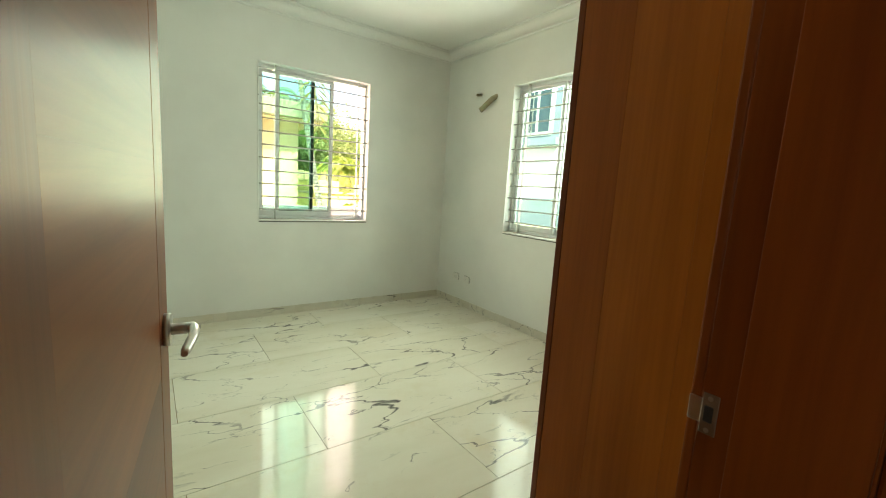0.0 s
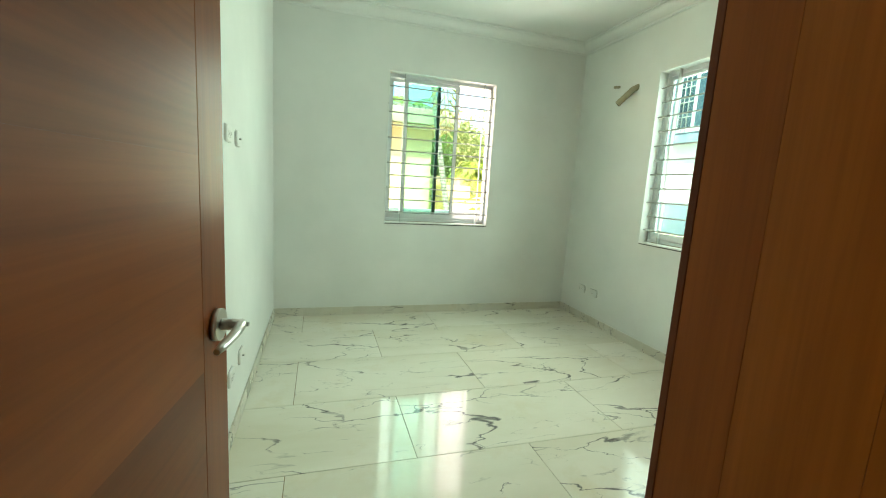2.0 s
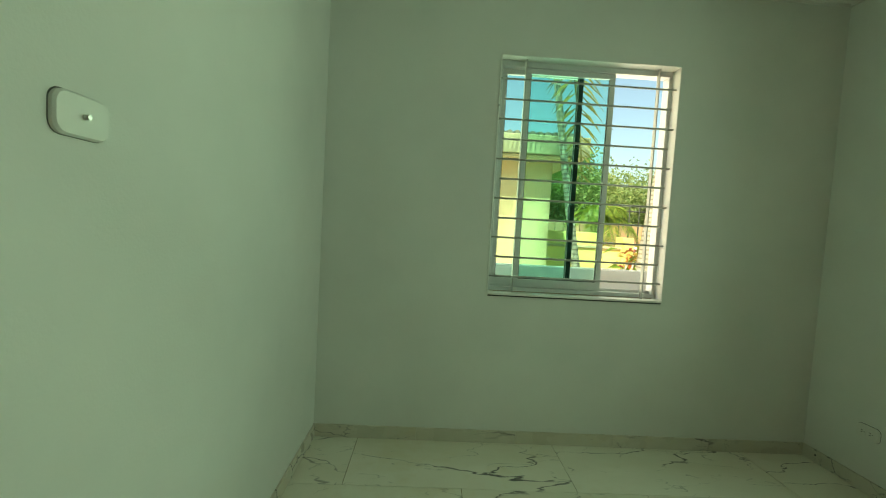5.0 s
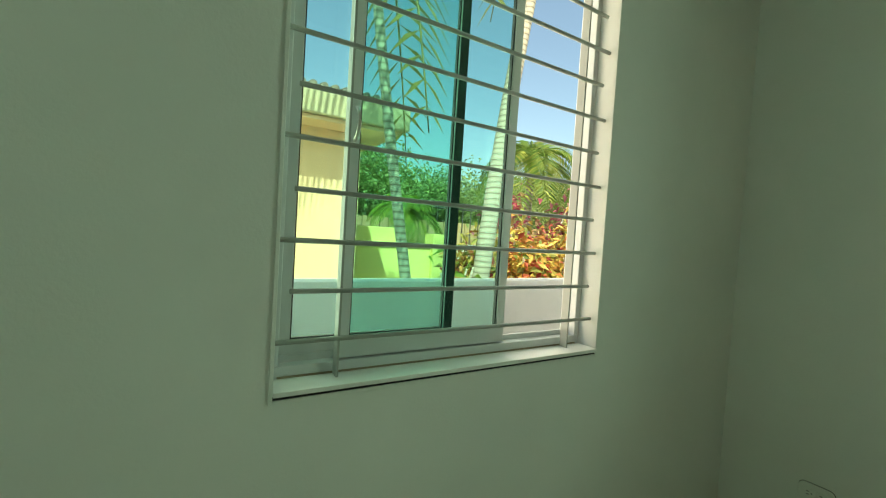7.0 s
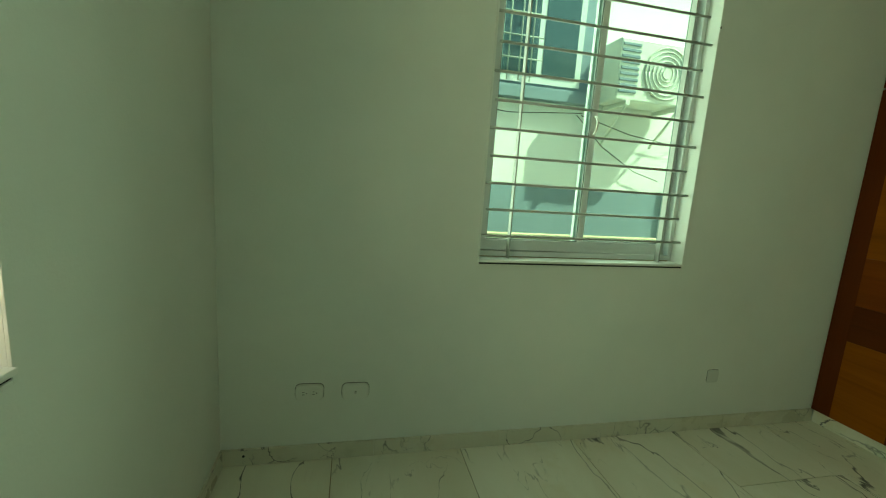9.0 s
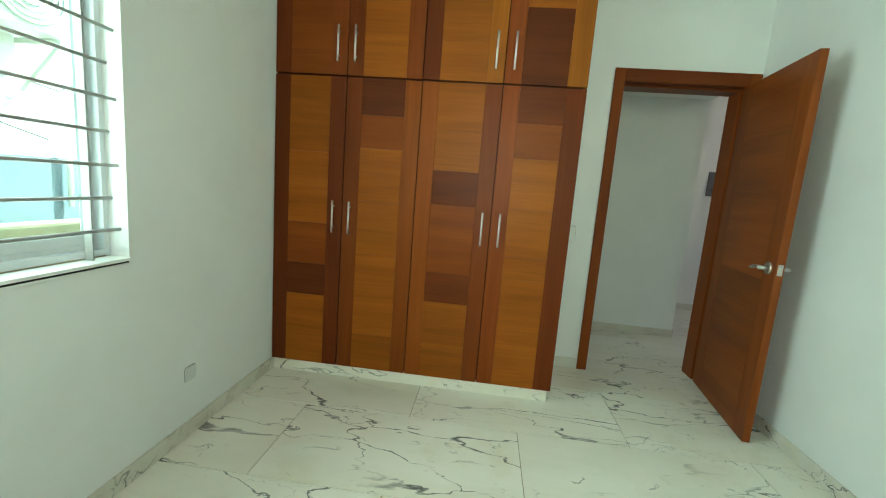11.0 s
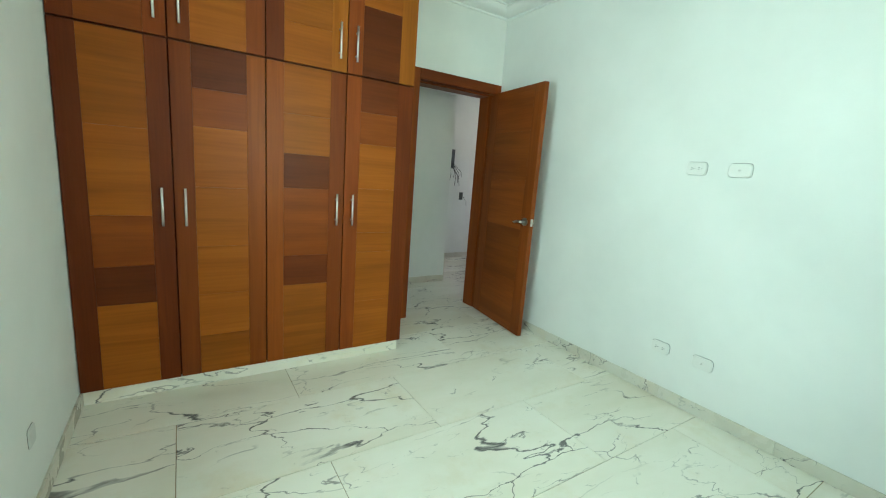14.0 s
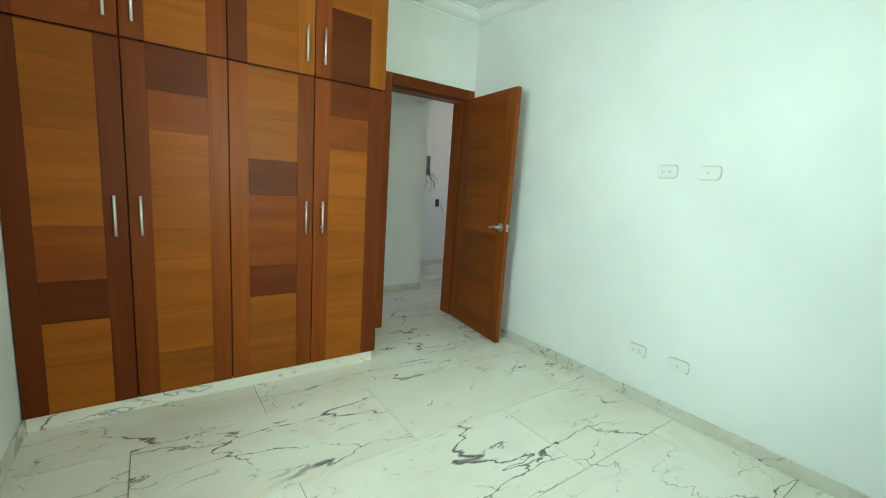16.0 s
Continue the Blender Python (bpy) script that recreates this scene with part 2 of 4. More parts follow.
# steel darkened in its colour for the dark surroundings it reflects
M_STEEL_DIM = material("steel_dark_reflection", (0.30, 0.26, 0.21), 0.38, 1.0)
M_ALU = material("white_aluminium", (0.64, 0.66, 0.66), 0.35)
M_RUB = material("black_rubber", (0.02, 0.022, 0.02), 0.6)
M_IRON = material("white_painted_iron", (0.38, 0.39, 0.36), 0.5)
M_GLASS = tinted_glass("green_tinted_glass", (0.73, 0.935, 0.88))
M_PLATE = material("white_plastic", (0.77, 0.77, 0.73), 0.3)
M_HOLE = material("black_slot", (0.012, 0.012, 0.012), 0.5)
M_PVC = plaster("beige_pvc", (0.33, 0.28, 0.18), 0.15, 0.45, 0.02, 0.2)
for m_, c_ in ((M_ALU, 0.05), (M_IRON, 0.1)):
    bump(m_, noise_at(m_, coords(m_), 60, 3), c_, 0.002)


# ---- mesh helpers ----
ORG = {}


def thing(name, at, label, category, group="", kind="", rz=None):
    """An Empty at its base. With rz its parts are built in its own turned space, else in the world's."""
    ob = new(name)
    ob.matrix_basis = pose(*at, 0, 0, rz or 0)
    ORG[ob] = Vector(at) if rz is None else Vector((0, 0, 0))
    return tagged(ob, label, category, group, kind)


def mesh_of(name, bm, mat):
    lo = Vector([min(v.co[i] for v in bm.verts) for i in range(3)])
    hi = Vector([max(v.co[i] for v in bm.verts) for i in range(3)])
    mid = (lo + hi) / 2
    bmesh.ops.translate(bm, verts=bm.verts, vec=-mid)
    me = bpy.data.meshes.new(name)
    bm.to_mesh(me)
    bm.free()
    me.materials.append(mat)
    return me, mid


def part(name, bm, mat, parent=None, label="", kind="", category=""):
    me, mid = mesh_of(name, bm, mat)
    ob = new(name, me)
    if parent:
        ob.parent = parent
        ob.location = mid - ORG[parent]
    else:
        ob.location = mid
    ORG[ob] = mid
    return tagged(ob, label, category, "", kind)


def setting(name, bm, mat, label, category):
    return part(name, bm, mat, None, label, "structure", category)


def box(x0, x1, y0, y1, z0, z1, bevel=0.0, bm=None, seg=2):
    bm = bm or bmesh.new()
    m = Matrix.LocRotScale(((x0 + x1) / 2, (y0 + y1) / 2, (z0 + z1) / 2), None, (abs(x1 - x0), abs(y1 - y0), abs(z1 - z0)))
    vs = bmesh.ops.create_cube(bm, size=1, matrix=m)["verts"]
    if bevel:
        es = list({e for v in vs for e in v.link_edges})
        bmesh.ops.bevel(bm, geom=es, offset=bevel, segments=seg, affect="EDGES", profile=0.5)
    return bm


def rod(p0, p1, r, seg=10, bm=None, r1=None):
    bm = bm or bmesh.new()
    a, b = Vector(p0), Vector(p1)
    q = (b - a).to_track_quat("Z", "Y")
    m = Matrix.LocRotScale((a + b) / 2, q, None)
    vs = bmesh.ops.create_cone(bm, cap_ends=True, segments=seg, radius1=r, radius2=r if r1 is None else r1, depth=(b - a).length, matrix=m)["verts"]
    for f in {f for v in vs for f in v.link_faces}:
        f.smooth = len(f.verts) == 4
    return bm


def tube(points, r, seg=8, bm=None):
    """A bent pipe or wire through the points."""
    bm = bm or bmesh.new()
    pts = [Vector(p) for p in points]
    rings = []
    for i, p in enumerate(pts):
        d = (pts[min(i + 1, len(pts) - 1)] - pts[max(i - 1, 0)]).normalized()
        q = d.to_track_quat("Z", "Y")
        rr = r[i] if isinstance(r, (list, tuple)) else r
        rings.append([bm.verts.new(p + q @ Vector((rr * math.cos(2 * math.pi * k / seg), rr * math.sin(2 * math.pi * k / seg), 0))) for k in range(seg)])
    for a, b in zip(rings, rings[1:]):
        for k in range(seg):
            bm.faces.new((a[k], a[(k + 1) % seg], b[(k + 1) % seg], b[k])).smooth = True
    bm.faces.new(rings[0][::-1])
    bm.faces.new(rings[-1])
    return bm


def plate_bm(cx, cy, cz, w, h, d, r=0.012):
    """An upright rounded plate in the plane x = 0, standing d out along +x."""
    bm = bmesh.new()
    outline = []
    for sx, sz, a0 in ((1, 1, 0), (-1, 1, 90), (-1, -1, 180), (1, -1, 270)):
        for k in range(5):
            a = radians(a0 + 22.5 * k)
            outline.append((sx * (w / 2 - r) + r * math.cos(a), sz * (h / 2 - r) + r * math.sin(a)))
    back = [bm.verts.new((cx, cy + u, cz + v)) for u, v in outline]
    mid = [bm.verts.new((cx + d * 0.6, cy + u, cz + v)) for u, v in outline]
    front = [bm.verts.new((cx + d, cy + u * 0.94, cz + v * 0.91)) for u, v in outline]
    n = len(outline)
    for a, b in ((back, mid), (mid, front)):
        for k in range(n):
            bm.faces.new((a[k], a[(k + 1) % n], b[(k + 1) % n], b[k]))
    bm.faces.new(front)
    bm.faces.new(back[::-1])
    return bm


# ---- room shell ----
T = 0.15


def wall_y(name, y0, y1, x0, x1, z1, hole, label):
    """A wall along x with one opening."""
    bm = bmesh.new()
    if hole:
        a, b, c, d = hole
        box(x0, a, y0, y1, 0, z1, bm=bm)
        box(b, x1, y0, y1, 0, z1, bm=bm)
        box(a, b, y0, y1, d, z1, bm=bm)
        if c > 0:
            box(a, b, y0, y1, 0, c, bm=bm)
    else:
        box(x0, x1, y0, y1, 0, z1, bm=bm)
    return setting(name, bm, M_WALL, label, "wall")


def wall_x(name, x0, x1, y0, y1, z1, hole, label):
    bm = bmesh.new()
    if hole:
        a, b, c, d = hole
        box(x0, x1, y0, a, 0, z1, bm=bm)
        box(x0, x1, b, y1, 0, z1, bm=bm)
        box(x0, x1, a, b, d, z1, bm=bm)
        if c > 0:
            box(x0, x1, a, b, 0, c, bm=bm)
    else:
        box(x0, x1, y0, y1, 0, z1, bm=bm)
    return setting(name, bm, M_WALL, label, "wall")


wall_y("wall_north", YF, YF + T, -T, XR + T, 3.0, W1, "smooth white painted wall with a barred window")
wall_x("wall_east", XR, XR + T, -T, YF, 3.0, W2, "smooth white painted wall with a barred window")
wall_x("wall_west", -T, 0, 0, YF, 3.0, None, "smooth white painted wall with sockets")
wall_y("wall_south", -0.19, 0, -3.0, XR, 3.0, (0.055, 0.915, 0, 2.13), "white painted wall with a wooden doorway")
setting("ceiling", box(-T, XR + T, -T, YF + T, CEIL, CEIL + 0.14), M_CEIL, "plain white painted ceiling", "ceiling")
setting("roof_slab", box(-3.3, XR + 0.3, -2.6, YF + 0.2, 3.005, 3.12), M_CEIL, "flat concrete roof slab", "roof")


def cornice(name, x0, x1, y0, y1, top, profile):
    bm = bmesh.new()
    loops = []
    for d, z in profile:
        loops.append([bm.verts.new((x, y, top - z)) for x, y in ((x0 + d, y0 + d), (x1 - d, y0 + d), (x1 - d, y1 - d), (x0 + d, y1 - d))])
    for a, b in zip(loops, loops[1:]):
        for k in range(4):
            bm.faces.new((a[k], b[k], b[(k + 1) % 4], a[(k + 1) % 4]))
    return setting(name, bm, M_CEIL, "white plaster cornice with a stepped cove", "cornice")


COVE = [(0.0, 0.0), (0.0, 0.092), (0.012, 0.092), (0.012, 0.078), (0.02, 0.074)]
COVE += [(0.02 + 0.085 * math.sin(radians(a)), 0.074 - 0.06 * (1 - math.cos(radians(a)))) for a in (15, 30, 45, 60, 75, 90)]
COVE += [(0.12, 0.014), (0.12, 0.0), (0.0, 0.0)]
cornice("cornice", 0, XR, 0, YF, CEIL, COVE)

# hall outside the door
setting("wall_hall_near", box(-0.17, 2.6, -2.35, -1.03, 0, 3.0), M_WALL, "white painted hall wall with an outer corner", "wall")
setting("wall_hall_far", box(-3.0, -0.17, -2.4, -2.25, 0, 3.0), M_WALL, "white painted hall wall with an open wiring box", "wall")
setting("wall_hall_end", box(2.45, 2.6, -1.03, -0.19, 0, 3.0), M_WALL, "plain white hall end wall", "wall")
# unseen wall; its opening is added to let the hall fill in
wall_x("wall_hall_west", -3.15, -3.0, -2.4, 0, 3.0, (-1.75, -1.05, 1.1, 2.1), "white hall wall with an added opening for the fill light")
setting("ceiling_hall", box(-3.0, 2.45, -2.25, -0.19, 2.7, 3.0), M_CEIL, "plain white hall ceiling", "ceiling")
setting("soffit_hall", box(-0.17, 2.45, -1.03, -0.19, 2.26, 2.7), M_WALL, "white painted lowered hall soffit", "soffit")

# ---- floor ----
floor = setting("floor", box(-3.0, XR, -2.25, YF, -0.12, -0.004), M_GROUT, "cream marble-look porcelain tiles with dark veins", "floor")
# tiles follow at the end of the file


# ---- door ----
def door_frame():
    d = thing("door_frame", (0.485, -0.09, 0), "varnished reddish wooden door frame round the open doorway", "door frame", kind="structure")
    for a, b in ((0.055, 0.085), (0.885, 0.915)):
        part("jamb", box(a, b, -0.194, 0.004, 0, 2.105, 0.002), M_DOOR, d)
    part("head_jamb", box(0.055, 0.915, -0.194, 0.004, 2.1055, 2.13, 0.002), M_DOOR_X, d)
    part("stop", box(0.085, 0.099, -0.19, -0.045, 0, 2.09, 0.002), M_DOOR, d)
    part("stop", box(0.871, 0.885, -0.19, -0.045, 0, 2.09, 0.002), M_DOOR, d)
    part("stop", box(0.085, 0.885, -0.19, -0.045, 2.0905, 2.105, 0.002), M_DOOR_X, d)
    for y0, y1 in ((0.0045, 0.022), (-0.212, -0.1945)):
        part("casing", box(0.012, 0.082, y0, y1, 0, 2.194, 0.004), M_DOOR, d)
        part("casing", box(0.888, 0.958, y0, y1, 0, 2.194, 0.004), M_DOOR, d)
        part("head_casing", box(0.0825, 0.8875, y0, y1, 2.108, 2.194, 0.004), M_DOOR_X, d)
    s = part("strike_plate", box(0.8825, 0.8855, -0.022, 0.001, 0.957, 1.023, 0.001), M_STEEL_DIM, d, "steel strike plate coloured with its dark reflection")
    part("latch_hole", box(0.8815, 0.884, -0.016, -0.003, 0.977, 1.003, 0.001), M_HOLE, s)
    part("lip", box(0.8825, 0.8865, 0.001, 0.020, 0.972, 1.012, 0.001), M_CHROME, s)
    for z in (0.964, 1.016):
        part("screw", rod((0.8815, -0.010, z), (0.884, -0.010, z), 0.004, 8), M_CHROME, s)


M_DOOR_X = wood("door_wood_across", (0.14, 0.026, 0.005), (0.25, 0.056, 0.009), 0)
door_frame()


def door_leaf():
    """Leaf in its own space: hinge at the origin, the leaf along +y, its hall face at x = 0.04."""
    d = thing("door", (0.070, 0.018, 0.0), "solid varnished reddish-brown wooden door standing open into the room", "door", rz=-7.3)
    L, H = 0.781, 2.10
    part("hinge_stile", box(0, 0.04, 0.0, 0.125, 0.01, H, 0.002), M_LEAF_S, d)
    part("latch_stile", box(0, 0.04, 0.66, L, 0.01, H, 0.002), M_LEAF_S, d)
    for k, (a, b) in enumerate(((0.01, 0.47), (0.47, 0.92), (0.92, 1.33), (1.33, 1.74), (1.74, H))):
        part("panel_board", box(0.0006, 0.0394, 0.1252, 0.6598, a + 0.00005, b - 0.00005), M_DOOR_P, d)
    for z in (0.22, 1.05, 1.88):
        part("hinge", rod((-0.004, -0.006, z - 0.05), (-0.004, -0.006, z + 0.05), 0.006, 10), M_CHROME, d)
    zc, yc = 0.995, L - 0.062
    for s, x in ((1, 0.04), (-1, 0.0)):
        h = part("door_handle", rod((x, yc, zc), (x + s * 0.012, yc, zc), 0.033, 24), M_CHROME, d, "satin steel lever handle")
        part("neck", rod((x + s * 0.012, yc, zc), (x + s * 0.05, yc, zc), 0.012, 12), M_CHROME, h)
        pts = [(x + s * (0.048 + 0.006 * math.sin(k * 0.8)), yc + 0.006 - 0.02 * k, zc + 0.004 * math.sin(k * 0.9) - 0.0016 * k) for k in range(7)]
        part("lever", tube(pts, [0.011, 0.0105, 0.010, 0.0095, 0.009, 0.0085, 0.006], 10), M_CHROME, h)
        part("lock_button", rod((x + s * 0.05, yc + 0.002, zc), (x + s * 0.064, yc + 0.002, zc), 0.005, 8), M_CHROME, h)
    lp = part("latch_plate", box(0.008, 0.032, L - 0.0015, L + 0.0018, zc - 0.03, zc + 0.03, 0.001), M_CHROME, d, "steel latch plate")
    part("latch_bolt", box(0.014, 0.026, L + 0.0018, L + 0.011, zc - 0.012, zc + 0.012, 0.002), M_CHROME, lp)


door_leaf()


# ---- windows ----
M_SEAL = plaster("dirty_sealant", (0.30, 0.24, 0.15), 0.3, 0.8, 0.3, 0.4)


# dark colour for felt together with the shade on a backlit stile
M_FELT_SHADE = material("felt_and_stile_shade", (0.035, 0.05, 0.045), 0.9)
M_SEALG = material("grey_rubber", (0.16, 0.19, 0.18), 0.6)


def turn_of(axis):
    """Maps (along, out, up) to the world: windows are drawn once for both walls."""
    if axis == "y":
        return lambda a0, a1, o0, o1, z0, z1, bv=0.0: box(a0, a1, YF + o0, YF + o1, z0, z1, bv)
    return lambda a0, a1, o0, o1, z0, z1, bv=0.0: box(XR + o0, XR + o1, a0, a1, z0, z1, bv)


def sash(parent, bx, a0, a1, o0, o1, z0, z1, slid):
    w = 0.031
    s = part("sash", bx(a0, a1, o0, o1, z0, z0 + 0.05, 0.002), M_ALU, parent)
    part("sash_rail", bx(a0, a1, o0, o1, z1 - w, z1, 0.002), M_ALU, s)
    for b in (a0, a1 - w):
        part("sash_stile", bx(b, b + w, o0, o1, z0 + 0.05, z1 - w, 0.002), M_ALU, s)
    m = (o0 + o1) / 2
    for b in (a0 + w, a1 - w - 0.004):
        part("gasket", bx(b, b + 0.004, m - 0.006, m + 0.006, z0 + 0.05, z1 - w), M_RUB if slid else M_SEALG, s)
    # added strip that darkens the backlit stile, felt and shade in one
    if slid and o0 > 0.11:
        part("weather_strip", bx(a1 - w + 0.001, a1 - 0.001, o0 - 0.0022, o0 - 0.0002, z0 + 0.05, z1 - w), M_FELT_SHADE, s, "dark strip for felt and the shade of the backlit stile")
    part("gasket", bx(a0 + w, a1 - w, m - 0.006, m + 0.006, z0 + 0.05, z0 + 0.054), M_RUB if slid else M_SEALG, s)
    part("pane", bx(a0 + w - 0.002, a1 - w + 0.002, m - 0.0025, m + 0.0025, z0 + 0.048, z1 - w + 0.002), M_GLASS, s, "green tinted glass pane")
    return s


M_SILL = plaster("sill_paint", (0.84, 0.83, 0.80), 0.05, 0.5, 0.15, 0.12)


def window(name, axis, hole, slid):
    a0, a1, z0, z1 = hole
    bx = turn_of(axis)
    mid = (a0 + a1) / 2
    at = (mid, YF + 0.1, z0) if axis == "y" else (XR + 0.1, mid, z0)
    w = thing(name, at, "white aluminium sliding window with green tinted panes" + (", slid partly open" if slid else ", closed"), "window", kind="structure")
    f = 0.032
    part("window_frame", bx(a0, a1, 0.075, 0.145, z0, z0 + 0.04, 0.002), M_ALU, w)
    part("window_frame", bx(a0, a1, 0.075, 0.145, z1 - f, z1, 0.002), M_ALU, w)
    f = 0.022
    part("window_frame", bx(a0, a0 + f, 0.075, 0.145, z0 + 0.04, z1 - 0.032, 0.002), M_ALU, w)
    part("window_frame", bx(a1 - f, a1, 0.075, 0.145, z0 + 0.04, z1 - 0.032, 0.002), M_ALU, w)
    part("track", bx(a0 + f, a1 - f, 0.108, 0.112, z0 + 0.04, z0 + 0.058), M_ALU, w)
    b0, b1, c0, c1 = a0 + f + 0.001, a1 - f - 0.001, z0 + 0.044, z1 - 0.035
    half = (b1 - b0) / 2 + 0.02
    if slid:
        sash(w, bx, b0, b0 + half - 0.022, 0.114, 0.138, c0, c1, slid)
        s = sash(w, bx, b0 + 0.143, b0 + 0.163 + half, 0.082, 0.106, c0, c1, slid)
        h = b0 + 0.143 + 0.016
    else:
        sash(w, bx, b0, b0 + half, 0.114, 0.138, c0, c1, slid)
        s = sash(w, bx, b1 - half, b1, 0.082, 0.106, c0, c1, slid)
        h = b1 - half + 0.018
    pts = []
    for k in range(9):
        u = math.pi * k / 8
        o, z = 0.08 - 0.034 * math.sin(u), 1.575 + 0.042 * math.cos(u)
        pts.append((h, YF + o, z) if axis == "y" else (XR + o, h, z))
    part("sash_handle", tube(pts, 0.005, 8), M_CHROME, s, "curved grey pull handle")
    # sill strip and the thin raised edge round the opening
    part("window_sill", bx(a0, a1, -0.014, 0.075, z0 - 0.0, z0 + 0.012, 0.002), M_SILL, w)
    e = 0.009
    part("sealant", bx(a0 + 0.02, a1 - 0.02, 0.070, 0.0748, z0 + 0.0121, z0 + 0.0165, 0.001), M_SEAL, w)
    part("edge_trim", bx(a0 - e, a0, -0.006, 0.0, z0 - 0.018, z1 + e, 0.001), M_WALL, w)
    part("edge_trim", bx(a1, a1 + e, -0.006, 0.0, z0 - 0.018, z1 + e, 0.001), M_WALL, w)
    part("edge_trim", bx(a0, a1, -0.006, 0.0, z1, z1 + e, 0.001), M_WALL, w)
    part("edge_trim", bx(a0, a1, -0.006, 0.0, z0 - 0.018, z0 - 0.0092, 0.001), M_WALL, w)
    # black strip painted as the sill edge's shadow line
    part("sill_gap", bx(a0, a1, -0.003, 0.0, z0 - 0.0090, z0 - 0.0004), M_HOLE, w, "dark shadow line painted under the sill")
    for u, v in ((0.27, -0.006), (0.74, -0.008)):
        c = a0 + (a1 - a0) * u
        part("paint_chip", bx(c, c + 0.009, -0.0075, -0.004, z0 + v, z0 + v + 0.004), M_HOLE, w)
    part("paint_chip", bx(a0 - 0.006, a0 - 0.001, -0.0075, -0.004, z1 - 0.3, z1 - 0.29), M_HOLE, w)


window("window_1", "y", W1, True)
window("window_2", "x", W2, False)


def grille(axis, hole, lo, hi):
    a0, a1, z0, z1 = hole
    to = (lambda a, o, z: (a, YF + o, z)) if axis == "y" else (lambda a, o, z: (XR + o, a, z))
    g = thing("window_grille", to((a0 + a1) / 2, 0.03, z0 + 0.012), "white painted iron grille of round bars on flat uprights", "window grille", "window grilles")
    for a in (lo, hi):
        part("upright_bar", turn_of(axis)(a - 0.003, a + 0.003, 0.034, 0.066, z0 + 0.012, z1, 0.001), M_IRON, g)
    for k in range(11):
        z = z1 - 0.125 - 0.1185 * k
        u, v = (a0, a1) if k % 2 == 0 else (a0 + 0.032, a1 - 0.024)
        part("cross_bar", rod(to(u, 0.0285, z), to(v, 0.0285, z), 0.0062, 10), M_IRON, g)


grille("y", W1, 1.168, 1.985)
grille("x", W2, 1.785, 2.60)


# ---- wardrobe ----
WF, WZ0, WZ1, WTOP = 0.609, 0.078, 1.9, 2.765
EDGES = [1.263, 1.718, 2.187, 2.644, XR - 0.002]
# boards from the bottom up: top of each board and its tone
LOW = {
    3: [(0.54, "l"), (0.745, "d"), (1.01, "m"), (1.45, "l"), (WZ1, "l")],
    2: [(0.31, "l"), (0.56, "l"), (0.84, "l"), (1.17, "l"), (1.49, "l"), (1.685, "m"), (WZ1, "d")],
    1: [(0.575, "l"), (0.765, "d"), (1.187, "m"), (1.39, "d"), (1.62, "l"), (WZ1, "l")],
    0: [(0.42, "l"), (0.77, "l"), (0.905, "l"), (1.2, "l"), (1.49, "l"), (1.69, "m"), (WZ1, "d")],
}
HIGH = {3: [(2.33, "m"), (WTOP, "m")], 2: [(2.36, "l"), (WTOP, "l")], 1: [(2.12, "l"), (2.4, "l"), (WTOP, "m")], 0: [(2.316, "d"), (WTOP, "l")]}
# uprights of each door: the one nearer the doorway, then the one nearer the window
SIDES_LOW = {3: (M_STILE, M_STILE), 2: (M_STILE2, M_STILE_R), 1: (M_STILE_R, M_STILE2), 0: (M_STILE, M_STILE_R)}
SIDES_HIGH = {3: (M_STILE_R, M_STILE), 2: (M_STILE_R, M_STILE_R), 1: (M_HONEY, M_STILE), 0: (M_HONEY, M_STILE_R)}
TONE = {"l": M_LIGHT_H, "m": M_MID_H, "d": M_DARK_H}


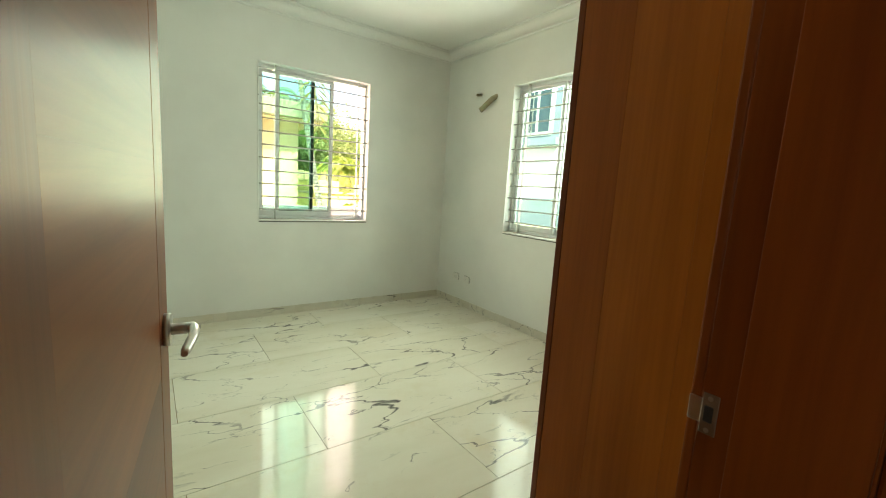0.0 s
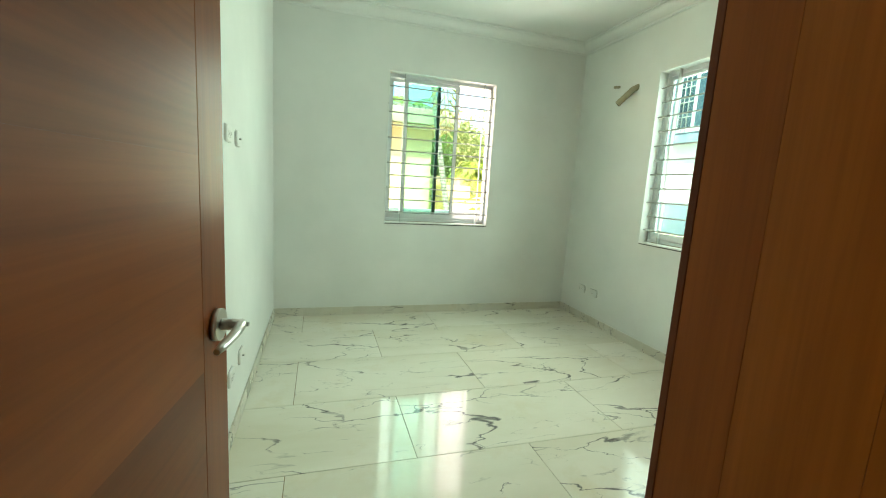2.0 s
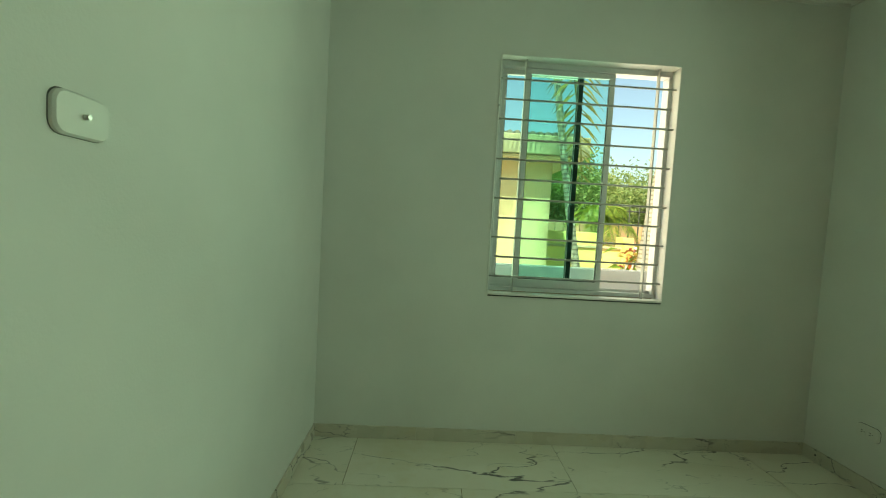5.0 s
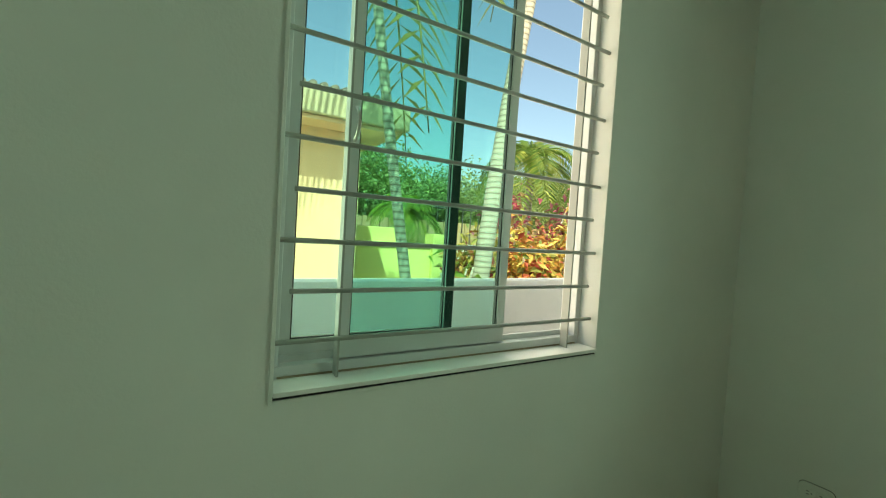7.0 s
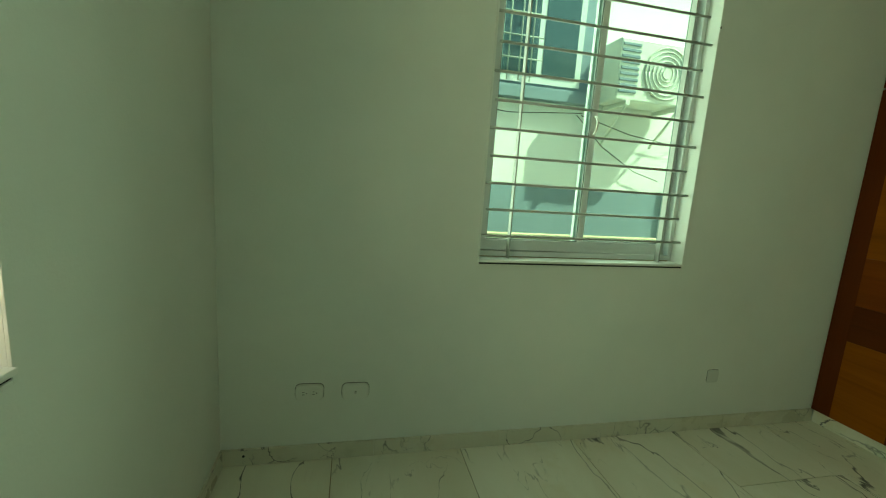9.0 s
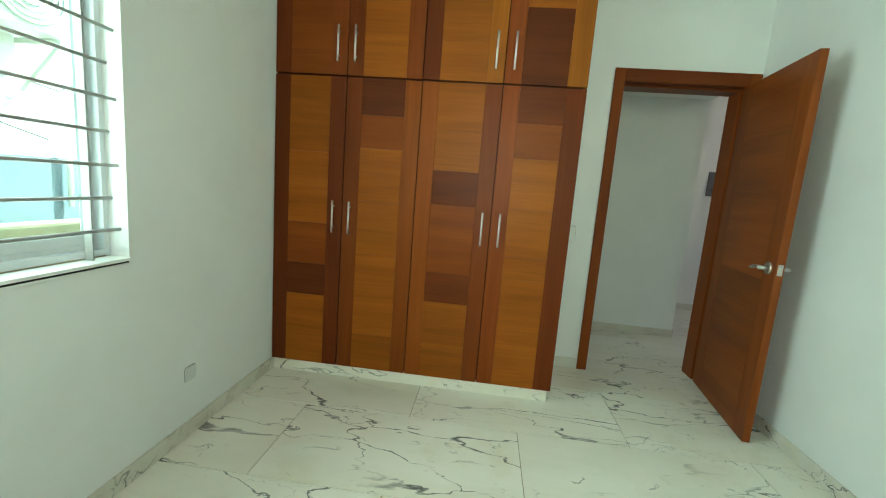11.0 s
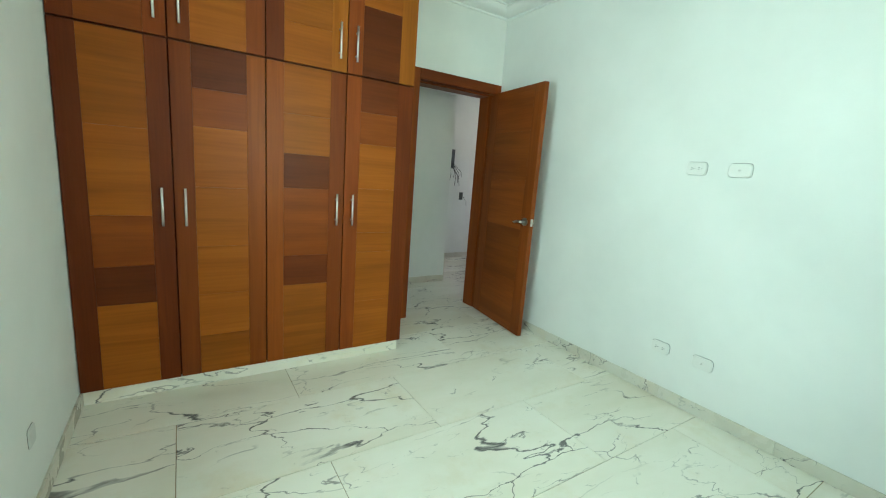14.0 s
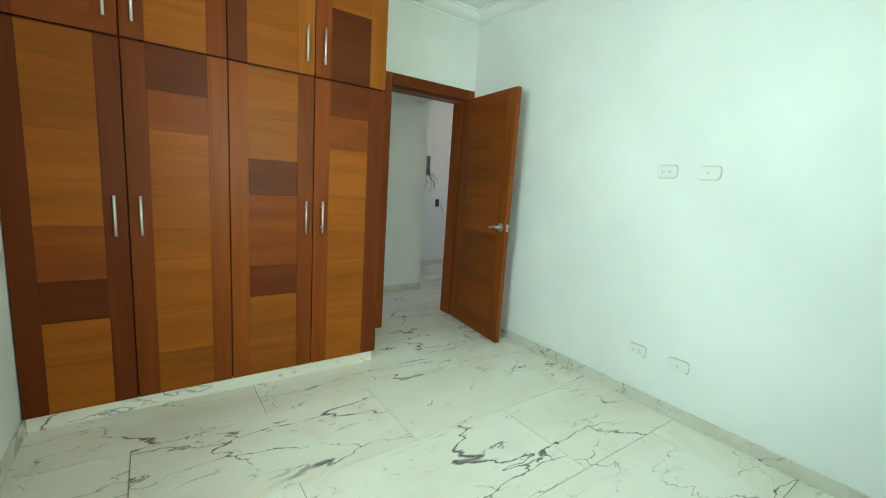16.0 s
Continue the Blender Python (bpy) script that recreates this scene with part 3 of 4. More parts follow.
def wardrobe():
    w = thing("wardrobe", (2.18, 0.3, 0), "tall built-in wardrobe of varnished boards in mixed honey and brown tones", "wardrobe")
    part("body", box(EDGES[0] + 0.002, EDGES[4], 0.02, WF - 0.026, WZ0 + 0.002, WTOP), M_CARC, w)
    for a, b in ((0.003, 0.2), (0.2004, 0.42), (0.4204, WF - 0.026)):
        part("side_board", box(EDGES[0] - 0.016, EDGES[0] + 0.0015, a, b, WZ0 + 0.002, WTOP, 0.001), M_SIDE if a < 0.41 else M_STILE2, w)
    part("plinth", box(EDGES[0] + 0.004, XR - 0.012, 0.02, WF - 0.012, 0.0, WZ0 - 0.002, 0.002), M_TILE, w, "white marble tile plinth")
    for i in range(4):
        x0, x1 = EDGES[i] + 0.003, EDGES[i + 1] - 0.003
        if i == 0:
            x0 = EDGES[0] - 0.014
        for rows, z0, z1, hz in ((LOW, WZ0, WZ1 - 0.005, (0.96, 1.16)), (HIGH, WZ1 + 0.006, WTOP, (1.975, 2.178))):
            d = part("wardrobe_door", box(x0 + 0.004, x1 - 0.004, WF - 0.024, WF - 0.014, z0 + 0.004, z1 - 0.004), M_CARC, w)
            c0, c1 = EDGES[i] + 0.098, EDGES[i + 1] - 0.098
            near, far = (SIDES_LOW if rows is LOW else SIDES_HIGH)[i]
            part("stile", box(x0, c0, WF - 0.022, WF, z0, z1, 0.0015), near, d)
            part("stile", box(c1, x1, WF - 0.022, WF, z0, z1, 0.0015), far, d)
            low = z0
            for top, tone in rows[i]:
                top = min(top, z1)
                part("board", box(c0 + 0.0004, c1 - 0.0004, WF - 0.022, WF - 0.0006, low + 0.0004, top - 0.0004), TONE[tone], d)
                low = top
            hx = EDGES[i + 1] - 0.052 if i in (0, 2) else EDGES[i] + 0.052
            h = part("handle", rod((hx, WF + 0.03, hz[0]), (hx, WF + 0.03, hz[1]), 0.0062, 12), M_NICKEL, d, "slim satin steel bar handle")
            for z in (hz[0] + 0.035, hz[1] - 0.035):
                part("handle_post", rod((hx, WF - 0.001, z), (hx, WF + 0.03, z), 0.0045, 8), M_NICKEL, h)


wardrobe()


# ---- sockets, switch, pipe ----
M_GREY = material("grey_white_plastic", (0.64, 0.65, 0.62), 0.45)
# dark rim: an open gap at one socket, painted edge shadow round other plates
M_GAP_SHADE = plaster("gap_and_edge_shade", (0.11, 0.11, 0.095), 0.3)


def socket(m, kind):
    """Drawn on the plane x = 0 about the origin, then set at the pose m."""
    words = {"duplex": "white plastic double power socket plate on the wall", "coax": "white plastic plate with a coaxial cable jack",
             "blank": "blank grey-white plastic cover plate low on the wall", "switch": "white plastic light switch beside the door"}[kind]
    s = thing({"duplex": "power_socket", "coax": "cable_socket", "blank": "cover_plate", "switch": "light_switch"}[kind], (0, 0, 0), words, "light switch" if kind == "switch" else "socket", "wall plates", rz=0)
    if kind == "switch":
        part("plate", plate_bm(0, 0, 0, 0.072, 0.115, 0.009), M_PLATE, s)
        part("wall_gap", plate_bm(-0.002, 0, 0.0004, 0.0752, 0.1182, 0.0036, 0.013), M_GAP_SHADE, s)
        part("rocker", box(0.008, 0.013, -0.012, 0.012, -0.034, 0.034, 0.002), M_PLATE, s)
    elif kind == "blank":
        part("plate", plate_bm(0, 0, 0, 0.072, 0.072, 0.006), M_GREY, s)
        part("wall_gap", plate_bm(-0.002, 0, 0.0004, 0.0752, 0.0752, 0.0034, 0.013), M_GAP_SHADE, s)
    else:
        part("plate", plate_bm(0, 0, 0, 0.118, 0.076, 0.012, 0.022), M_PLATE, s)
        part("wall_gap", plate_bm(-0.002, 0, 0.0006, 0.1215, 0.0795, 0.0038, 0.023), M_GAP_SHADE, s)
        if kind == "duplex":
            for y in (-0.021, 0.021):
                f = part("outlet_face", box(0.010, 0.0135, y - 0.017, y + 0.017, -0.017, 0.017, 0.002), M_PLATE, s)
                for z in (-0.006, 0.006):
                    part("slot", box(0.0133, 0.0142, y - 0.008, y + 0.001, z - 0.0013, z + 0.0013), M_HOLE, f)
                part("ground_hole", rod((0.0133, y + 0.009, 0), (0.0142, y + 0.009, 0), 0.0025, 8), M_HOLE, f)
        else:
            part("jack", rod((0.009, 0, 0), (0.022, 0, 0), 0.005, 10), M_CHROME, s, "steel coaxial jack")
    s.matrix_basis = m
    return s


for y, z, k in ((1.914, 1.48, "duplex"), (2.146, 1.476, "coax"), (1.89, 0.333, "duplex"), (2.15, 0.333, "coax")):
    socket(pose(0, y, z), k)
for y, z, k in ((3.477, 0.326, "duplex"), (3.281, 0.322, "coax"), (1.361, 0.313, "blank")):
    socket(pose(XR, y, z, 0, 0, 180), k)
socket(pose(1.123, 0, 1.027, 0, 0, 90), "switch")

pipe = thing("drain_pipe", (XR, 3.0, 2.29), "cut beige plastic pipe sticking out of the wall", "pipe")
pipe_bm = tube([(XR + 0.03, 3.005, 2.30), (3.065, 3.03, 2.265), (2.985, 3.118, 2.143)], 0.027, 16)
part("pipe", pipe_bm, M_PVC, pipe)
part("bore", rod((2.99, 3.112, 2.149), (2.983, 3.12, 2.1405), 0.022, 14), M_HOLE, pipe)
stub = thing("pipe_stub", (XR, 3.25, 2.33), "short thin plastic conduit stub in the wall", "pipe")
part("conduit", rod((XR + 0.02, 3.25, 2.335), (XR - 0.055, 3.258, 2.325), 0.012, 12), M_PVC, stub)

# ---- hall fittings ----
hall_box = thing("wiring_box", (-1.2, -2.25, 0.95), "open black electrical wall box with loose wires", "electrical box")
part("box_rim", box(-1.235, -1.165, -2.252, -2.244, 0.945, 1.065, 0.003), M_RUB, hall_box)
part("wire", tube([(-1.2, -2.245, 1.0), (-1.22, -2.2, 0.99), (-1.27, -2.19, 0.93), (-1.29, -2.21, 0.86)], 0.003, 6), M_RUB, hall_box)
panel = thing("breaker_panel", (-0.98, -2.25, 1.42), "grey open breaker panel with hanging dark cables", "electrical panel")
part("back", box(-1.02, -0.86, -2.252, -2.235, 1.43, 1.72, 0.004), material("grey_sheet_steel", (0.12, 0.125, 0.13), 0.5, 0.4), panel)
for i in range(7):
    w0 = -0.99 + 0.015 * i
    sway = random.uniform(-0.3, 0.02)
    drop = random.uniform(0.12, 0.4)
    part("cable", tube([(w0, -2.24, 1.52), (w0 + sway * 0.3, -2.18, 1.50 - drop * 0.2), (w0 + sway * 0.8, -2.16, 1.5 - drop * 0.6), (w0 + sway, -2.19, 1.5 - drop)], 0.0035, 6), M_RUB, panel)

# ---- outdoors ----
M_GROUND = plaster("concrete_yard", (0.58, 0.56, 0.50), 0.1, 0.9, 0.4, 0.2)
M_WHITE = plaster("white_outdoor_plaster", (0.81, 0.80, 0.785), 0.05, 0.85, 0.4, 0.12)
M_YELLOW = plaster("peach_yellow_plaster", (0.88, 0.60, 0.36), 0.05, 0.85, 0.4, 0.06)
M_LEMON = plaster("pale_yellow_plaster", (0.86, 0.71, 0.26), 0.06, 0.85, 0.4, 0.15)
M_CREAM = plaster("cream_fascia", (0.52, 0.44, 0.28), 0.08, 0.8, 0.3, 0.1)
M_BAND = plaster("grey_band_paint", (0.20, 0.255, 0.31), 0.08, 0.8, 0.3, 0.15)
M_ROOF = plaster("grey_roof_tile", (0.25, 0.225, 0.19), 0.2, 0.85, 0.5, 0.4)
M_PLANK = wood("weathered_planks", (0.40, 0.27, 0.15), (0.56, 0.40, 0.25), 2, 0.8, 0.0)
M_ACB = plaster("cream_appliance_enamel", (0.72, 0.72, 0.66), 0.03, 0.4, 0.05)
M_SHADE = material("dark_window_glass", (0.05, 0.09, 0.11), 0.08)
M_TRUNK = plaster("palm_trunk_bark", (0.36, 0.32, 0.25), 0.2, 0.9, 0.6, 0.4)
ring_wave = nd(M_TRUNK, "ShaderNodeTexWave", Scale=6.5, Distortion=1.8, Detail=2.0)
ring_wave.bands_direction = "Z"
wire(M_TRUNK, coords(M_TRUNK), ring_wave.inputs["Vector"])
ring_tone = ramp(M_TRUNK, ring_wave.outputs["Fac"], [(0.0, (0.17, 0.15, 0.11)), (0.16, (0.33, 0.30, 0.24)), (1.0, (0.42, 0.39, 0.32))]).outputs[0]
base(M_TRUNK, ring_tone)
M_BARK = plaster("brown_bark", (0.16, 0.11, 0.07), 0.2, 0.9, 0.6, 0.3)
M_FROND = leafy("palm_frond", [(0.0, (0.09, 0.19, 0.025)), (0.5, (0.18, 0.28, 0.035)), (1.0, (0.36, 0.38, 0.07))])
M_DRY = leafy("dry_frond", [(0.0, (0.25, 0.2, 0.06)), (1.0, (0.36, 0.30, 0.10))])
M_TREE = leafy("tree_leaves", [(0.0, (0.12, 0.19, 0.05)), (0.6, (0.23, 0.31, 0.10)), (1.0, (0.38, 0.42, 0.16))])
M_CROTON = leafy("croton_leaves", [(0.0, (0.28, 0.03, 0.05)), (0.12, (0.42, 0.10, 0.05)), (0.3, (0.56, 0.33, 0.08)), (0.62, (0.62, 0.52, 0.13)), (0.82, (0.38, 0.38, 0.12)), (1.0, (0.12, 0.19, 0.03))])
M_CROTON_R = leafy("red_croton_leaves", [(0.0, (0.20, 0.02, 0.05)), (0.45, (0.38, 0.12, 0.16)), (0.75, (0.34, 0.15, 0.12)), (1.0, (0.24, 0.22, 0.05))])
GZ = -0.15
setting("ground", box(-300, 300, -300, 300, GZ - 0.5, GZ), M_GROUND, "pale concrete yard and open ground", "ground")
setting("boundary_wall", box(-6, 5.2, 5.3, 5.45, GZ, 0.985, 0.008), M_WHITE, "low white rendered boundary wall with a sunlit top", "wall")
setting("side_wall", box(4.08, 4.28, -6, 5.3, GZ, 0.925, 0.008), M_CREAM, "low cream rendered wall between the houses", "wall")


def neighbour_window(parent, y0, y1, z0, z1, x):
    w = part("window", box(x - 0.03, x + 0.02, y0, y1, z0, z1), M_ALU, parent, "white framed window with dark panes")
    n = 2
    for k in range(n):
        a, b = y0 + 0.06 + (y1 - y0 - 0.06) * k / n, y0 + (y1 - y0 - 0.06) * (k + 1) / n
        part("pane", box(x - 0.036, x - 0.028, a, b, z0 + 0.06, z1 - 0.06), M_SHADE, w)
    for k in range(1, 7):
        z = z0 + (z1 - z0) * k / 7
        part("bar", rod((x - 0.07, y0 + (y1 - y0) * 0.5, z), (x - 0.07, y1, z), 0.007, 6), M_IRON, w)
    for a in (0.62, 0.75, 0.88):
        part("bar", rod((x - 0.07, y0 + (y1 - y0) * a, z0), (x - 0.07, y0 + (y1 - y0) * a, z1), 0.007, 6), M_IRON, w)


def neighbour_house():
    h = thing("white_house", (7.5, 1.0, GZ), "white rendered neighbouring house with a grey painted base band", "house")
    x = 5.2
    part("wall", box(x, 10, -7, 4.95, GZ, 5.6), M_WHITE, h)
    part("base_band", box(x - 0.012, x, -7, 4.95, GZ, 1.285), M_BAND, h)
    part("roof", box(x - 0.35, 10.3, -7.3, 5.25, 5.6, 5.8), M_CREAM, h)
    for y0, y1 in ((1.22, 2.08), (4.02, 4.62)):
        part("window_surround", box(x - 0.016, x, y0 - 0.12, y1 + 0.12, 2.2, 3.75), M_BAND, h)
        part("ledge", box(x - 0.10, x, y0 - 0.14, y1 + 0.14, 2.09, 2.2, 0.006), M_BAND, h)
        neighbour_window(h, y0, y1, 2.24, 3.6, x - 0.016)
    for pts in ([(x - 0.06, 3.6, 2.05), (x - 0.04, 2.6, 2.01), (x - 0.04, 1.9, 1.96), (x - 0.04, 1.15, 2.02)],
                [(x - 0.03, 1.2, 2.0), (x - 0.05, 0.9, 1.72), (x - 0.05, 0.5, 1.5), (x - 0.05, 0.2, 1.42)],
                [(x - 0.03, 1.15, 2.0), (x - 0.05, 0.6, 1.86), (x - 0.05, 0.1, 1.80), (x - 0.03, -0.2, 1.98)]):
        part("cable", tube(pts, 0.0045, 6), M_RUB, h)
    part("drain", rod((x - 0.05, 0.05, 0.9), (x - 0.05, 0.05, 1.42), 0.02, 10), M_PLATE, h, "short white plastic drain pipe")


neighbour_house()


def air_conditioner(m):
    """Outdoor unit drawn about its base centre, its fan facing -x."""
    a = thing("air_conditioner", (0, 0, 0), "cream outdoor air conditioner unit on a wall bracket", "air conditioner", "air conditioners", rz=0)
    part("case", box(-0.15, 0.15, -0.4, 0.4, 0.0, 0.54, 0.015), M_ACB, a)
    ring = part("fan_guard", rod((-0.152, -0.09, 0.27), (-0.158, -0.09, 0.27), 0.235, 32), material("guard_plastic", (0.60, 0.61, 0.56), 0.5), a)
    for r in (0.07, 0.11, 0.15, 0.19, 0.225):
        bm = bmesh.new()
        pts = [(-0.163, -0.09 + r * math.cos(2 * math.pi * k / 28), 0.27 + r * math.sin(2 * math.pi * k / 28)) for k in range(29)]
        part("guard_ring", tube(pts, 0.005, 5, bm), M_ACB, ring)
    part("hub", rod((-0.158, -0.09, 0.27), (-0.17, -0.09, 0.27), 0.045, 16), M_ACB, ring)
    for k in range(9):
        z = 0.07 + 0.05 * k
        part("louvre", box(-0.16, -0.148, 0.2, 0.385, z, z + 0.024, 0.003), M_BAND, a)
    for y in (-0.28, 0.28):
        b = part("bracket", box(-0.17, 0.2, y - 0.02, y + 0.02, -0.04, -0.001, 0.003), M_ACB, a)
        part("strut", tube([(-0.14, y, -0.04), (0.19, y, -0.36)], 0.014, 6), M_ACB, b)
    a.matrix_basis = m


air_conditioner(pose(4.99, 0.62, 2.11))
air_conditioner(pose(4.99, 2.62, 2.45))


def yellow_house():
    h = thing("yellow_house", (0.0, 9.0, GZ), "yellow rendered bungalow with deep cream eaves", "house")
    part("wall", box(-6, 2.28, 7.0, 11.5, GZ, 2.27), M_YELLOW, h)
    part("soffit", box(-6.6, 2.60, 6.70, 12, 2.27, 2.31, 0.01), M_YELLOW, h)
    part("fascia", box(-6.7, 2.66, 6.65, 12.1, 2.312, 2.56, 0.015), M_CREAM, h)
    part("plinth_band", box(-6, 2.32, 6.98, 7.0, GZ, 0.35), M_CREAM, h)
    r = part("roof", box(-6.5, 2.58, 6.75, 11.9, 2.56, 2.60), M_ROOF, h)
    for k in range(90):
        xx = -6.5 + k * 0.1
        part("roof_tile", rod((xx, 6.67, 2.57), (xx, 7.7, 2.73), 0.036, 8), M_ROOF, r)
    # added white rod in place of a strip of sunlit wall
    part("down_pipe", rod((1.35, 6.95, GZ), (1.35, 6.95, 1.7), 0.035, 10), M_PLATE, h, "white upright rod imitating a sunlit strip of wall")
    part("door", box(-0.4, 0.5, 6.96, 7.0, GZ, 1.95, 0.004), M_WHITE, h)


yellow_house()


def yard_wall():
    w = thing("garden_wall", (3.3, 8.6, GZ), "pale yellow rendered garden wall with a coping", "wall")
    part("wall", box(2.3, 4.3, 8.6, 8.75, GZ, 1.08), M_LEMON, w)
    part("coping", box(2.3, 4.3, 8.57, 8.78, 1.08, 1.12, 0.008), M_CREAM, w)
    part("raised_wall", box(2.3, 3.72, 8.79, 8.95, GZ, 1.36, 0.01), M_LEMON, w)
    part("pier", box(4.08, 4.28, 8.53, 8.82, GZ, 1.30, 0.008), M_LEMON, w)
    v = thing("white_garden_wall", (6.7, 8.65, GZ), "white rendered garden wall beyond the crotons", "wall")
    part("wall", box(4.305, 9.0, 8.6, 8.75, GZ, 1.10), M_WHITE, v)
    part("coping", box(4.305, 9.0, 8.57, 8.78, 1.10, 1.15, 0.008), M_WHITE, v)


yard_wall()


def plank_fence():
    f = thing("plank_fence", (7.0, 12.0, GZ), "brown upright plank fence behind the garden", "fence")
    for k in range(44):
        xx = 2.6 + k * 0.22
        part("plank", box(xx, xx + 0.2, 12.0, 12.03, GZ, 1.62 + random.uniform(-0.02, 0.02)), M_PLANK, f)
    for z in (0.5, 1.25):
        part("rail", box(2.6, 12.3, 12.03, 12.08, z, z + 0.09), M_PLANK, f)


plank_fence()


def iron_railing():
    r = thing("iron_railing", (6.8, 11.9, GZ), "dark iron railing standing before the plank fence", "railing")
    for z in (1.98, 2.12):
        part("rail", rod((5.3, 11.9, z), (8.4, 11.9, z), 0.018, 8), M_RUB, r)
    for k in range(13):
        part("post", rod((5.3 + k * 0.258, 11.9, GZ), (5.3 + k * 0.258, 11.9, 2.14), 0.013, 6), M_RUB, r)


iron_railing()


def leaves_mesh(name, centres, length, width, mat, rng, droop=0.25, up=0.2):
    """Many single leaves, four triangles each, folded along the middle."""
    n = len(centres)
    d = rng.normal(size=(n, 3))
    d[:, 2] = d[:, 2] * 0.6 + up
    d /= np.linalg.norm(d, axis=1, keepdims=True)
    s = np.cross(d, rng.normal(size=(n, 3)))
    s /= np.linalg.norm(s, axis=1, keepdims=True)
    u = np.cross(s, d)
    L = length * rng.uniform(0.6, 1.25, (n, 1))
    W = width * rng.uniform(0.7, 1.2, (n, 1))
    p0 = centres
    p1 = centres + d * L * 0.5 + s * W + u * W * 0.4
    p2 = centres + d * L * 0.5 - s * W + u * W * 0.4
    p3 = centres + d * L - np.array([0, 0, 1.0]) * L * droop
    pm = centres + d * L * 0.55
    verts = np.stack([p0, p1, p2, p3, pm], 1).reshape(-1, 3)
    i = np.arange(n)[:, None] * 5
    faces = np.concatenate([i + [0, 4, 1], i + [0, 2, 4], i + [1, 4, 3], i + [4, 2, 3]])
    me = bpy.data.meshes.new(name)
    me.from_pydata(verts.tolist(), [], faces.tolist())
    me.materials.append(mat)
    return me


def child_mesh(name, me, parent, kind=""):
    ob = new(name, me)
    ob.parent = parent
    ob.location = -ORG[parent]
    ORG[ob] = Vector((0, 0, 0))
    return tagged(ob, kind=kind)


def palm(base_at, top_at, radius, fronds, length, seed, label, dry=2, bow=0.04):
    rng = np.random.default_rng(seed)
    p = thing("palm_tree", base_at, label, "palm tree", "garden palms")
    a, b = Vector(base_at), Vector(top_at)
    pts, rad = [], []
    n = 300
    for k in range(n + 1):
        u = k / n
        q = a.lerp(b, u) + (b - a).cross(Vector((0, 1, 0))).normalized() * bow * math.sin(u * 3.1)
        pts.append(q)
        rad.append(radius * (1.25 - 0.45 * u) * (1.0 + (0.012 if k % 3 == 0 else -0.005)))
    part("trunk", tube(pts, rad, 14), M_TRUNK, p)
    for f in range(fronds):
        az, lift = rng.uniform(0, 6.28), rng.uniform(-0.2, 1.15)
        dead = f < dry
        if dead:
            lift = -0.9
        out = Vector((math.cos(az), math.sin(az), 0))
        rach = []
        for k in range(13):
            u = k / 12
            rach.append(b + out * length * u * math.cos(lift) * (1 - 0.18 * u) + Vector((0, 0, length * (math.sin(lift) * u - 0.75 * u * u))))
        bm = tube(rach, [0.02 * (1 - 0.8 * k / 12) for k in range(13)], 5)
        side = out.cross(Vector((0, 0, 1)))
        for k in range(2, 13):
            for half in (0.0, 0.5):
                c = rach[k - 1].lerp(rach[k], half)
                d = (rach[k] - rach[k - 1]).normalized()
                ll = length * 0.3 * math.sin(math.pi * (0.12 + 0.8 * (k + half) / 13))
                for sg in (1, -1):
                    tip = c + (side * sg * 0.85 + d * 0.55 + Vector((0, 0, -0.25))) * ll
                    mid = c.lerp(tip, 0.5) + Vector((0, 0, ll * 0.07))
                    vs = [bm.verts.new(q) for q in (c, mid + d * 0.018, tip, mid - d * 0.018)]
                    bm.faces.new(vs)
        part("frond", bm, M_DRY if dead else M_FROND, p)


palm((2.42, 5.62, GZ), (1.65, 5.62, 4.3), 0.037, 12, 1.6, 3, "slender leaning palm with a ringed grey trunk", 2)
palm((2.86, 5.72, GZ), (3.93, 5.72, 6.4), 0.064, 14, 2.2, 5, "tall leaning palm with a pale ringed trunk", 2, 0.15)
palm((3.2, 13.0, GZ), (3.1, 13.0, 3.75), 0.1, 22, 1.6, 8, "palm standing behind the yellow house", 1)
palm((4.25, 9.9, GZ), (4.2, 9.9, 1.75), 0.06, 24, 1.0, 14, "low bushy palm behind the garden wall", 0)
palm((5.3, 7.7, GZ), (5.2, 7.6, 2.55), 0.06, 26, 1.1, 11, "low bushy palm behind the crotons", 0)


def shrub(at, wide, high, leaves, mat, seed, label, length=0.125, width=0.025):
    rng = np.random.default_rng(seed)
    s = thing("croton_shrub", at, label, "shrub", "croton shrubs")
    c = []
    for k in range(9):
        tip = Vector(at) + Vector((rng.uniform(-wide, wide) * 0.7, rng.uniform(-0.3, 0.3), high * rng.uniform(0.55, 0.98)))
        root = Vector(at) + Vector((rng.uniform(-wide, wide) * 0.4, 0, 0))
        pts = [root, root.lerp(tip, 0.4) + Vector((rng.uniform(-0.1, 0.1), 0, 0)), tip]
        part("stem", tube(pts, [0.022, 0.016, 0.009], 6), M_TRUNK, s)
        for _ in range(leaves // 9):
            u = rng.uniform(0.25, 1.0)
            q = root.lerp(tip, u)
            c.append((q.x + rng.normal() * 0.12, q.y + rng.normal() * 0.12, q.z + rng.normal() * 0.1))
    child_mesh("leaves", leaves_mesh("leaves", np.array(c), length, width, mat, rng), s, "stuff")


